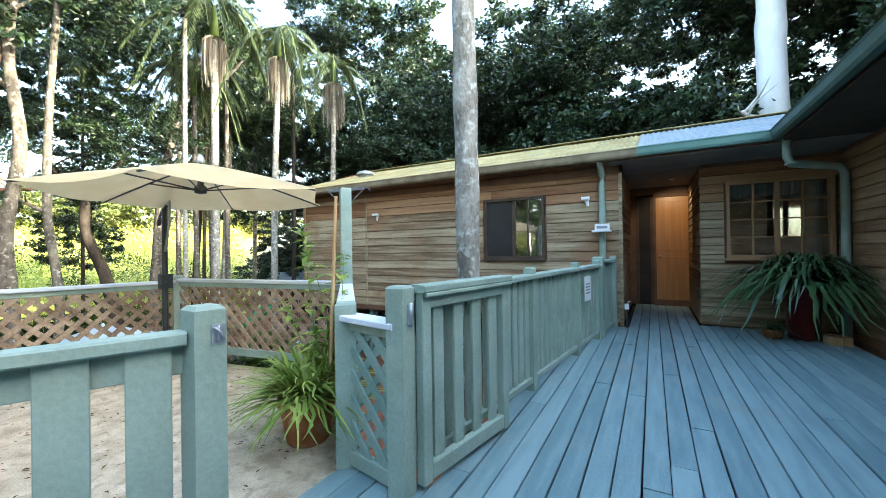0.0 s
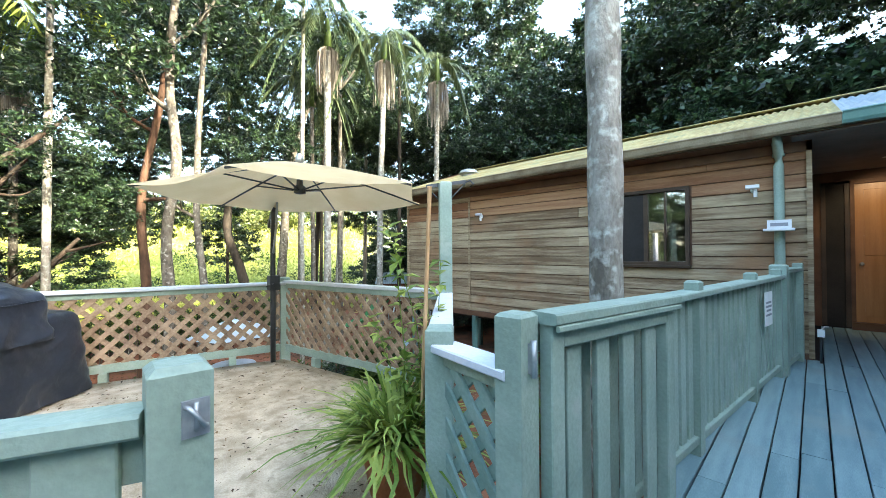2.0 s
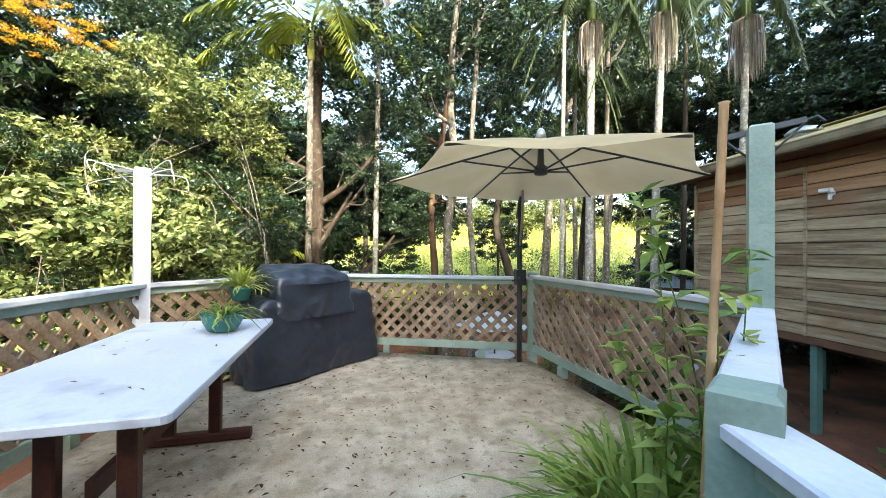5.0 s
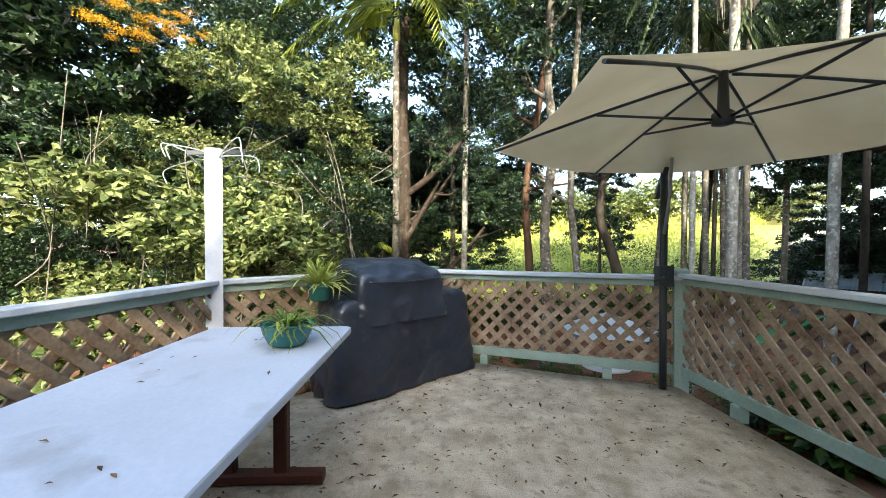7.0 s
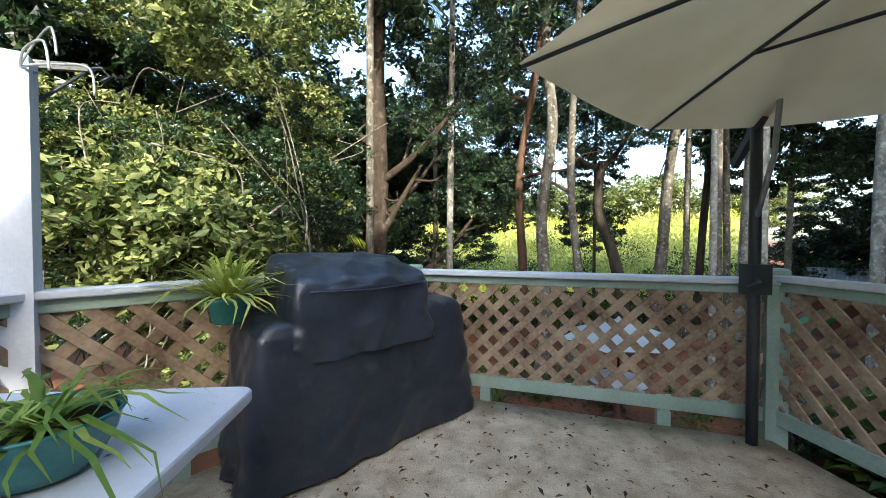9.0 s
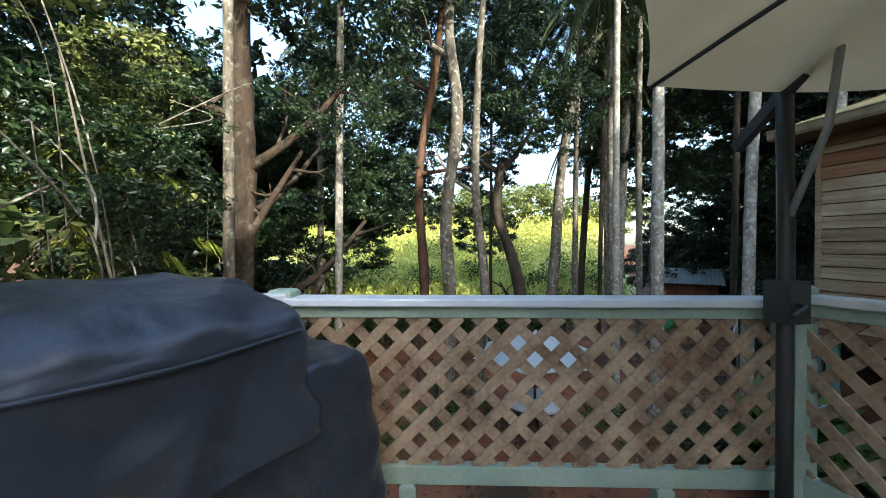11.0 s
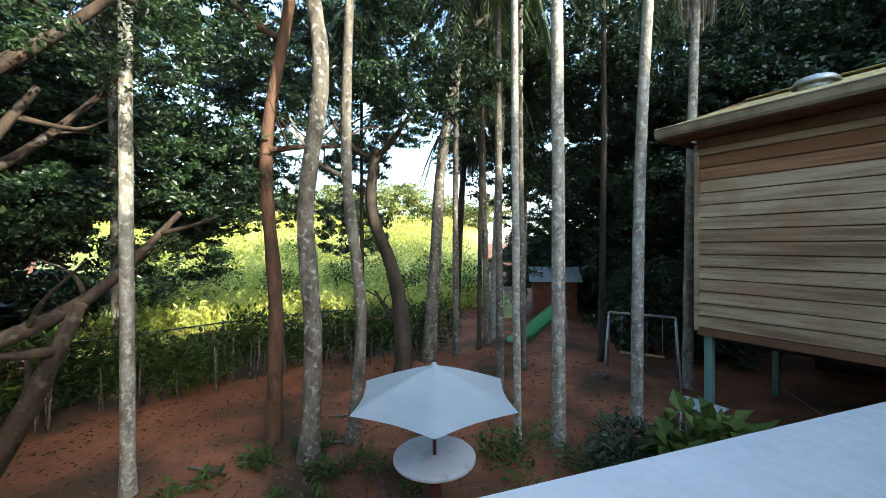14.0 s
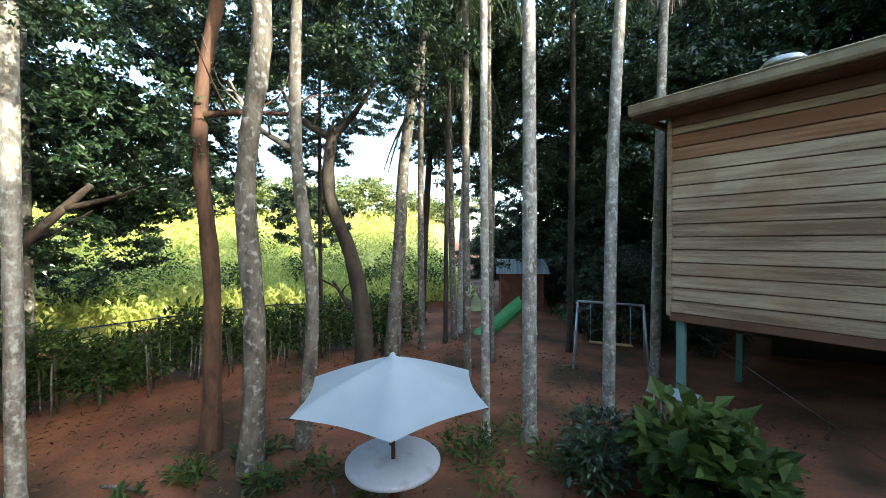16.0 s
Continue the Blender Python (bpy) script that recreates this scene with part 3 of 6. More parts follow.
beam(bm, (-7.95, 9.5, 3.75), (4.6, 9.5, 3.75), 0.28, 0.02, chamfer=0.006)
structure(obj("roof_ridge", bm, ROOF_MOSS), "weathered metal ridge capping", "roof")
bm = bmesh.new()
box(bm, -7.95, 6.36, 2.58, -0.22, 6.39, 2.685)
structure(obj("fascia_front", bm, material("mossy_gutter", (0.12, 0.105, 0.06), (0.24, 0.21, 0.13), 4, 0.7, 0.3)), "weathered fascia board under the mossy roof", "fascia")
bm = bmesh.new()
box(bm, -7.95, 6.39, 2.57, 1.4, 6.74, 2.59)
structure(obj("soffit", bm, BROWN), "brown boarded soffit under the eaves", "soffit")
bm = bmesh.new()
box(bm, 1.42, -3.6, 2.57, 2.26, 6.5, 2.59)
structure(obj("soffit_side", bm, EAVE_SHADE), "soffit under the side eaves, shade put in its near-black colour", "soffit")
bm = bmesh.new()
box(bm, -7.98, 6.3, 2.60, -7.93, 9.5, 2.68)
structure(obj("barge_board", bm, BROWN), "brown barge board at the gable end", "trim")
bm = bmesh.new()
for x, y, z, s in ((-7.96, 6.36, 2.64, 1), (-7.96, 12.6, 2.64, -1)):
    beam(bm, (x, y, z), (x, 9.5, 3.70), 0.03, 0.14)
structure(obj("barge_rake", bm, BROWN), "brown raking barge boards", "trim")


def gutter(name, p, q, label, mat, side):
    """A quad gutter with rolled front lip along the eaves."""
    p, q = Vector(p), Vector(q)
    s = Vector(side)
    bm = bmesh.new()
    prof = [(0, 0.10), (0, 0.0), (0.03, -0.012), (0.085, -0.012), (0.105, 0.02), (0.115, 0.085), (0.128, 0.105), (0.115, 0.118), (0.10, 0.105), (0.095, 0.03), (0.08, 0.0), (0.012, 0.004), (0.010, 0.10)]
    a = [bm.verts.new(p + s * u + Vector((0, 0, v))) for u, v in prof]
    b = [bm.verts.new(q + s * u + Vector((0, 0, v))) for u, v in prof]
    for i in range(len(prof)):
        j = (i + 1) % len(prof)
        bm.faces.new((a[i], a[j], b[j], b[i]))
    bm.faces.new(a[::-1])
    bm.faces.new(b)
    return structure(obj(name, bm, mat), label, "gutter")


gutter("gutter_porch", (-0.22, 6.36, 2.60), (1.40, 6.36, 2.60), "green painted gutter over the entrance", GUTTER, (0, -1, 0))
gutter("gutter_front", (-7.95, 6.36, 2.595), (-0.225, 6.36, 2.595), "weathered brown gutter along the house", material("brown_gutter", (0.16, 0.12, 0.07), (0.30, 0.25, 0.16), 4, 0.6, 0.3), (0, -1, 0))
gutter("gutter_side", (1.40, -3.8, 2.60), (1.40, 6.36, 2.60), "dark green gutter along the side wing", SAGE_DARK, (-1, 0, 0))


def downpipe(pts, r, label, mat=SAGE):
    d = thing("downpipe", label, "downpipe", at=pts[-1])
    bm = bmesh.new()
    put(part("pipe", tube(bm, pts, r, 12), mat), d)
    for p in (pts[2], pts[-2]):
        bm = bmesh.new()
        beam(bm, (p[0], p[1], p[2] - 0.012), (p[0], p[1], p[2] + 0.012), r * 2.3, r * 2.3, chamfer=0.02)
        put(part("clip", bm, mat), d)


downpipe([(-0.74, 6.40, 2.60), (-0.74, 6.42, 2.52), (-0.74, 6.66, 2.42), (-0.74, 6.67, 2.3), (-0.74, 6.67, 1.0), (-0.74, 6.67, 0.02)], 0.05, "sage green round downpipe against the house wall")
downpipe([(1.46, 6.34, 2.60), (1.46, 6.34, 2.36), (1.50, 6.36, 2.28), (2.10, 6.9, 2.28), (2.18, 6.96, 2.2), (2.18, 6.96, 1.0), (2.18, 6.96, 0.01)], 0.05, "sage green downpipe with an elbow beside the window")


# ---- fences, gates and rails ----
def lattice(parent, p, q, z0, z1, mat, step=0.115, width=0.049, name="slat", face=1):
    """Two layers of diagonal slats between p and q, clipped to the panel."""
    p, q = Vector((*p, 0)), Vector((*q, 0))
    L, H = (q - p).length, z1 - z0
    d = (q - p).normalized()
    nrm = Vector((-d.y, d.x, 0))
    pitch = step * math.sqrt(2) * 0.92
    for sign, off in ((1, 0.0085 * face), (-1, -0.0085 * face)):
        c = -H + pitch * 0.4
        while c < L:
            # line: s = c + h (sign 1) or s = c + H - h (sign -1)
            h0, h1 = max(0.0, -c), min(H, L - c)
            if h1 - h0 > 0.03:
                a = (c + h0, h0) if sign > 0 else (c + h0, H - h0)
                b = (c + h1, h1) if sign > 0 else (c + h1, H - h1)
                bm = bmesh.new()
                A = p + d * a[0] + nrm * off + Vector((0, 0, z0 + a[1]))
                B = p + d * b[0] + nrm * off + Vector((0, 0, z0 + b[1]))
                beam(bm, A, B, width, 0.016, up=nrm, chamfer=0.002)
                put(part(name, bm, mat), parent)
            c += pitch


def square_post(parent, x, y, z0, z1, w, mat=SAGE, name="post", turn=0.0, label=""):
    bm = bmesh.new()
    a = w / 2
    prof = [(a, z0), (a, z1 - 0.012), (a - 0.012, z1)]
    c, s = math.cos(turn), math.sin(turn)
    rings = [[bm.verts.new((x + r * (i * c - j * s), y + r * (i * s + j * c), z)) for i, j in ((-1, -1), (1, -1), (1, 1), (-1, 1))] for r, z in prof]
    for lo, hi in zip(rings, rings[1:]):
        for k in range(4):
            bm.faces.new((lo[k], lo[(k + 1) % 4], hi[(k + 1) % 4], hi[k]))
    bm.faces.new(rings[0][::-1])
    bm.faces.new(rings[-1])
    return put(part(name, bm, mat, label=label), parent)


def fence_panel(p, q, label, cap=RAILTOP, lat=LATTICE, top=0.95, z0=0.17, capw=0.11, feet=True, ground=-0.01, face=1):
    f = thing("lattice_fence", label, "fence", "terrace fence panels", at=(p[0], p[1], ground))
    P, Q = Vector((*p, 0)), Vector((*q, 0))
    up = lambda v, z: (v.x, v.y, z)
    bm = bmesh.new()
    put(part("cap_rail", beam(bm, up(P, top - 0.016), up(Q, top - 0.016), capw, 0.036, chamfer=0.006), cap, label="pale weathered cap rail"), f)
    bm = bmesh.new()
    put(part("top_rail", beam(bm, up(P, top - 0.062), up(Q, top - 0.062), 0.045, 0.056, chamfer=0.004), SAGE), f)
    bm = bmesh.new()
    put(part("bottom_rail", beam(bm, up(P, z0 - 0.04), up(Q, z0 - 0.04), 0.05, 0.085, chamfer=0.004), SAGE), f)
    lattice(f, p, q, z0 - 0.01, top - 0.085, lat, face=face)
    if feet:
        n = max(1, round((Q - P).length / 1.1))
        for k in range(n):
            w = P + (Q - P) * (k + 0.5) / n
            square_post(f, w.x, w.y, -0.03, z0 - 0.08, 0.075, name="foot", turn=math.atan2((Q - P).y, (Q - P).x))
    return f


fence_panel(POST_R, CORNER, "weathered brown lattice fence panel with pale cap rail")
fence_panel(CORNER, RPOST, "weathered brown lattice fence panel overlooking the garden", top=0.93, capw=0.15, face=-1)
fence_panel(RPOST, POST_L, "weathered brown lattice fence panel behind the covered barbecue")
fence_panel(POST_L, LEFT_END, "weathered brown lattice fence panel beside the white table")
fence_panel(LOW, POST_R, "low lattice fence with broad white cap board", cap=WHITE, capw=0.12, top=0.93, feet=False)
fence_panel(GATE_R, LOW, "short sage green lattice panel with white cap", cap=WHITE, lat=LATTICE_GREEN, capw=0.13, top=0.885, z0=0.10, feet=False)


def lone_post(x, y, top, w, label, turn=0.0, z0=-0.05, mat=SAGE):
    t = thing("fence_post", label, "post", at=(x, y, z0))
    square_post(t, x, y, z0, top, w, mat, turn=turn)
    return t


TURN_C = math.atan2(CORNER[1] - RPOST[1], CORNER[0] - RPOST[0])
lone_post(*CORNER, 0.99, 0.11, "sage green corner post of the terrace fence", TURN_C)
lone_post(*RPOST, 0.965, 0.11, "sage green fence post beside the covered barbecue", TURN_C)
GATE_POST = lone_post(*GATE_R, 1.075, 0.105, "sage green gate post with a steel hinge")
lone_post(*LOW, 0.955, 0.12, "short sage green post between white cap boards", 0.7)


def hoist_post(x, y, top, mat, label, turn):
    """A tall post with a folding clothesline arm on its top."""
    t = thing("clothesline_post", label, "post", at=(x, y, -0.03))
    square_post(t, x, y, -0.03, top, 0.105, mat, turn=turn)
    c, s = math.cos(turn), math.sin(turn)
    L = lambda u, v, z: (x + u * c - v * s, y + u * s + v * c, z)
    bm = bmesh.new()
    beam(bm, L(-0.16, 0.07, top - 0.03), L(0.20, 0.07, top + 0.02), 0.02, 0.03)
    put(part("arm", bm, METAL, label="dark metal arm"), t)
    bm = bmesh.new()
    tube(bm, [L(0.18, 0.07, top + 0.01), L(0.24, 0.07, top + 0.03), L(0.27, 0.07, top), L(0.24, 0.07, top - 0.03)], 0.008, 6)
    put(part("hook", bm, METAL), t)
    for u, dz in ((-0.16, -0.03), (0.19, 0.0)):
        bm = bmesh.new()
        tube(bm, [L(0.0, 0.062, top - 0.20), L(u, 0.068, top + dz)], 0.007, 6)
        put(part("strut", bm, METAL), t)


def line_wires(x, y, top):
    """Loose folded clothesline wires at the head of the post."""
    t = thing("clothesline_wires", "tangled thin wire clothesline arms at the post head", "clothesline", at=(x, y, top - 0.1))
    rng = random.Random(55)
    for u, v, dz in ((-0.40, 0.10, 0.06), (-0.46, 0.02, -0.12), (-0.30, 0.16, 0.02), (0.30, 0.10, -0.04), (0.24, 0.02, 0.05), (0.34, -0.06, -0.08)):
        a = Vector((0.03 if u > 0 else -0.03, 0.06, 0.04))
        b = Vector((v * 0.8 + u * 0.25, u, 0.1 + dz))
        m = a.lerp(b, 0.5) + Vector((rng.uniform(-.03, .03), rng.uniform(-.03, .03), rng.uniform(-.05, .05)))
        part("wire", tube(bmesh.new(), spline([a, m, b, b + Vector((0, 0.02, -0.10))], 5), 0.0045, 6), STEEL, t)


line_wires(*POST_L, 1.86)
hoist_post(*POST_R, 1.90, SAGE, "tall sage green post with a dark metal clothesline arm", 0.9)
hoist_post(*POST_L, 1.86, WHITE, "tall pale painted post with a wire clothesline arm", 2.2)


def pickets(parent, p, q, z0, z1, w, gap, mat=SAGE, thick=0.02):
    P, Q = Vector((*p, 0)), Vector((*q, 0))
    L = (Q - P).length
    d = (Q - P).normalized()
    n = max(1, int(L / (w + gap)))
    for k in range(n):
        s = (k + 0.5) * L / n
        c = P + d * s
        bm = bmesh.new()
        beam(bm, (c.x, c.y, z0), (c.x, c.y, z1), thick, w, up=d, chamfer=0.003)
        put(part("picket", bm, mat), parent)


def rail_run(name, p, q, label, top=1.03, picket=(0.085, 0.065), low=0.10, posts=True, category="railing", capw=0.13, side=1):
    r = thing(name, label, category, at=(p[0], p[1], 0))
    P, Q = Vector((*p, 0)), Vector((*q, 0))
    d = (Q - P).normalized()
    n = Vector((-d.y, d.x, 0))
    up = lambda v, z: (v.x, v.y, z)
    bm = bmesh.new()
    put(part("cap_rail", beam(bm, up(P, top - 0.02), up(Q, top - 0.02), capw, 0.04, chamfer=0.006), SAGE), r)
    bm = bmesh.new()
    put(part("top_rail", beam(bm, up(P + n * 0.03 * side, top - 0.085), up(Q + n * 0.03 * side, top - 0.085), 0.035, 0.09, chamfer=0.003), SAGE), r)
    bm = bmesh.new()
    put(part("bottom_rail", beam(bm, up(P, low), up(Q, low), 0.07, 0.05, chamfer=0.004), SAGE), r)
    pickets(r, p, q, low + 0.02, top - 0.04, *picket)
    return r


def make_gate(p, q, z0, z1):
    """A framed picket gate: two stiles, capped head rail, bottom rail and palings set behind them."""
    P, Q = Vector((*p, 0)), Vector((*q, 0))
    d = (Q - P).normalized()
    n = Vector((d.y, -d.x, 0))
    g = thing("gate", "sage green framed picket gate standing open on its hinges", "gate", at=(p[0], p[1], z0))
    up = lambda v, z: (v.x, v.y, z)
    for v in (P + d * 0.035, Q - d * 0.035):
        bm = bmesh.new()
        put(part("stile", beam(bm, up(v, z0), up(v, z1 - 0.042), 0.055, 0.07, up=d, chamfer=0.005), SAGE), g)
    for name, z, h, w, e in (("head_rail", z1 - 0.085, 0.085, 0.05, 0.07), ("bottom_rail", z0 + 0.05, 0.09, 0.05, 0.07), ("cap_rail", z1 - 0.02, 0.04, 0.115, -0.012)):
        bm = bmesh.new()
        put(part(name, beam(bm, up(P + d * e, z), up(Q - d * e, z), w, h, chamfer=0.006), SAGE), g)
    bm = bmesh.new()
    put(part("drip_bead", beam(bm, up(P + n * 0.052, z1 - 0.052), up(Q + n * 0.052, z1 - 0.052), 0.016, 0.022, chamfer=0.004), SAGE), g)
    inner = (Q - P).length - 0.14
    for k in range(4):
        c = P + d * (0.07 + inner * (k + 0.5) / 4) - n * 0.012
        bm = bmesh.new()
        put(part("picket", beam(bm, up(c, z0 + 0.05), up(c, z1 - 0.07), 0.02, 0.085, up=d, chamfer=0.003), SAGE), g)


make_gate((-1.105, 1.735), (-0.945, 2.60), 0.03, 1.075)
RAIL_END = (-0.72, 5.75)
rail = rail_run("deck_railing", (-1.20, 1.72), RAIL_END, "sage green picket railing along the deck", picket=(0.078, 0.040))
for k in (0.42, 0.75, 0.99):
    x, y = -1.20 + (RAIL_END[0] + 1.20) * k, 1.72 + (RAIL_END[1] - 1.72) * k
    square_post(rail, x, y, -0.02, 1.09, 0.085, turn=-0.09)
panel = rail_run("railing_panel", (-0.70, 5.83), (-0.60, 6.62), "closed sage green railing panel beside the house", top=1.08, picket=(0.11, 0.012), low=0.07)
square_post(panel, -0.71, 5.81, -0.02, 1.13, 0.14, turn=-0.09)
square_post(panel, -0.585, 6.60, -0.02, 1.13, 0.09, turn=-0.09)
# the picket fence on the camera's side of the gateway
PICK_A, PICK_B = (-1.238, 0.672), (-1.833, -0.773)
pf = rail_run("picket_fence", PICK_A, PICK_B, "sage green picket fence with broad palings beside the gateway", top=1.03, picket=(0.105, 0.06), low=0.12, capw=0.075, side=-1)
LATCH_POST = lone_post(-1.218, 0.712, 1.10, 0.09, "sage green gate post with a metal latch", -0.08)
lone_post(-1.856, -0.833, 1.05, 0.11, "sage green end post of the picket fence")


# ---- trees ----
def crown_mesh(name, mat, seed, radius=(1.6, 1.6, 1.2), clumps=46, per=110, size=0.11, droop=0.25, spread=0.42, single=False):
    """A broad-leaved crown: leaves gathered in uneven clumps with gaps between them."""
    rng = random.Random(seed)
    L = Leaves()
    for _ in range(clumps):
        d = rand_dir(rng)
        r = rng.uniform(0.35, 1.0) ** 0.6
        c = Vector((d.x * radius[0] * r, d.y * radius[1] * r, d.z * radius[2] * r))
        s = spread * rng.uniform(0.6, 1.3)
        for _ in range(int(per * rng.uniform(0.6, 1.4))):
            o = rand_dir(rng) * s * rng.random() ** 0.5
            p = c + Vector((o.x, o.y, o.z * 0.55))
            ld = rand_dir(rng)
            ld.z -= droop
            k = size * rng.uniform(0.7, 1.4)
            if single:
                L.tri(p, ld.normalized(), k, k * 0.6, rand_dir(rng))
            else:
                L.leaf(p, ld, k, k * 0.48, rand_dir(rng), 0.2)
    return L.mesh(name, mat)


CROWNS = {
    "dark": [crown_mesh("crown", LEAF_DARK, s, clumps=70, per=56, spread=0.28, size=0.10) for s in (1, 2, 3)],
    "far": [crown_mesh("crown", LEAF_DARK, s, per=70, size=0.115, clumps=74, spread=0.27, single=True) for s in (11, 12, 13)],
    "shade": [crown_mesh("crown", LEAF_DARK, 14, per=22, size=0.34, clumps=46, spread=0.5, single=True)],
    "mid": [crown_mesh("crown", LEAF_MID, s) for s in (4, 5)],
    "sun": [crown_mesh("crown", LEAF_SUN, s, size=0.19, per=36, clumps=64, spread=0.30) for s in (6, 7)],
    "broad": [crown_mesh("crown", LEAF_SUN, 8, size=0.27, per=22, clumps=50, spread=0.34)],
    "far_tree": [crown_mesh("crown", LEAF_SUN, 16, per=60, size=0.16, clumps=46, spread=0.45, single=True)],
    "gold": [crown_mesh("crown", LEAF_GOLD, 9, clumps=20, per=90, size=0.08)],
}


def trunk_bm(pts, r0, r1, sides=12, seed=0, flare=1.35):
    path = spline(pts, 8)
    n = len(path) - 1
    rng = random.Random(seed)
    radii = [(r0 + (r1 - r0) * i / n) * (flare if i == 0 else 1.0 + (flare - 1) * max(0, 1 - i / 4)) * rng.uniform(0.93, 1.07) for i in range(n + 1)]
    return tube(bmesh.new(), path, radii, sides, wobble=0.035, rng=rng), path, radii


def tree(name, base, bends, height, r, bark, kind, crowns, label, limbs=(), r_top=None, seed=1, group=""):
    """A tree with a bent tapered trunk, limbs and a crown of leaf clumps. bends: sideways shifts (x, y) at even heights."""
    x, y = base
    z0 = ground_z(x, y) - 0.1
    t = thing(name, label, "tree", group, at=(x, y, z0))
    pts = [(x, y, z0)] + [(x + b[0], y + b[1], z0 + height * (i + 1) / len(bends)) for i, b in enumerate(bends)]
    bm, path, radii = trunk_bm(pts, r, r_top or r * 0.55, seed=seed)
    put(part("trunk", bm, bark), t)
    rng = random.Random(seed)
    tips = []
    for frac, dx, dy, dz, rr in limbs:
        k = int(frac * (len(path) - 1))
        p = path[k]
        e = p + Vector((dx, dy, dz))
        m = p + Vector((dx * 0.5 + rng.uniform(-.15, .15), dy * 0.5 + rng.uniform(-.15, .15), dz * 0.35))
        put(part("limb", tube(bmesh.new(), spline([p, m, e], 6), [rr * (1 - 0.7 * i / 12) for i in range(13)], 8), bark), t)
        tips.append(e)
        for k in range(4):
            a = spline([p, m, e], 6)[4 + 2 * k]
            o = Vector((rng.uniform(-.7, .7), rng.uniform(-.7, .7), rng.uniform(0.1, 0.8)))
            put(part("twig", tube(bmesh.new(), spline([a, a + o * 0.5 + rand_dir(rng) * 0.12, a + o], 3), [rr * 0.35, rr * 0.3, rr * 0.24, rr * 0.2, rr * 0.14, rr * 0.1, rr * 0.05], 6), bark), t)
    for cx, cy, cz, sc in crowns:
        ob = new("crown", rng.choice(CROWNS[kind]))
        ob.matrix_basis = Matrix.Translation((x + cx, y + cy, z0 + cz)) @ Matrix.Rotation(rng.uniform(0, 6.28), 4, "Z") @ Matrix.Diagonal((sc, sc, sc * 0.85, 1))
        put(ob, t)
    return t


def frond(L, base, d, length, rng, leaf=0.55, droop=0.9, pairs=40, w=0.036):
    """One feather palm leaf: an arching stem with leaflets hanging on both sides."""
    side = d.cross(Vector((0, 0, 1)))
    side = side.normalized() if side.length > 1e-3 else Vector((1, 0, 0))
    pts = []
    for i in range(9):
        s = i / 8
        pts.append(base + d * length * s + Vector((0, 0, -droop * length * s ** 2.2 * 0.6)))
    L.strap(pts, [0.035 * (1 - 0.8 * i / 8) for i in range(9)], Vector((0, 0, 1)))
    for k in range(pairs):
        s = 0.12 + 0.88 * k / pairs
        i = min(7, int(s * 8))
        p = pts[i].lerp(pts[i + 1], s * 8 - i)
        along = (pts[i + 1] - pts[i]).normalized()
        for sg in (-1, 1):
            ld = (side * sg * 0.7 + along * 0.65 + Vector((0, 0, -0.55 + rng.uniform(-0.3, 0.15)))).normalized()
            ln = leaf * (0.45 + 1.1 * math.sin(math.pi * min(0.97, s * 0.85 + 0.12))) * rng.uniform(0.8, 1.1) * 0.75
            L.leaf(p, ld, ln, w, Vector((0, 0, 1)), 0.1)


def palm_crown_mesh(name, mat, seed, n=13, length=1.7, rise=0.75, leaf=0.55, sag=1.0):
    rng = random.Random(seed)
    L = Leaves()
    for k in range(n):
        a = 2 * math.pi * k / n * 1.618 * 2 + rng.uniform(-0.2, 0.2)
        el = rng.uniform(-0.1, 1.0) * rise + 0.25
        d = Vector((math.cos(a) * math.cos(el), math.sin(a) * math.cos(el), math.sin(el)))
        frond(L, Vector((0, 0, rng.uniform(-0.1, 0.1))), d, length * rng.uniform(0.8, 1.15), rng, leaf, droop=rng.uniform(0.9, 2.0) * sag)
    return L.mesh(name, mat)


def skirt_mesh(seed, drop=0.8, r=0.28, n=260):
    rng = random.Random(seed)
    L = Leaves()
    for _ in range(n):
        a = rng.uniform(0, 6.283)
        q = Vector((math.cos(a), math.sin(a), 0)) * r * rng.uniform(0.2, 1.0)
        top = Vector((0, 0, 0.1))
        z = -drop * rng.uniform(0.4, 1.0)
        L.strap([top, q + Vector((0, 0, -0.05)), q * 1.15 + Vector((0, 0, z * 0.6)), q * 1.1 + Vector((0, 0, z))], [0.014, 0.012, 0.010, 0.005], Vector((q.y, -q.x, 0.01)).normalized())
    return L.mesh("dry_skirt", DRY)


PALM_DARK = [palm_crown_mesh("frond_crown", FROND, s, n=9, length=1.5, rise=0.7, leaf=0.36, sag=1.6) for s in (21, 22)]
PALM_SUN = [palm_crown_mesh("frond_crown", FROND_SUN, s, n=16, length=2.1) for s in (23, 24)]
SKIRTS = [skirt_mesh(31, 1.15, 0.26), skirt_mesh(32, 0.95, 0.2)]


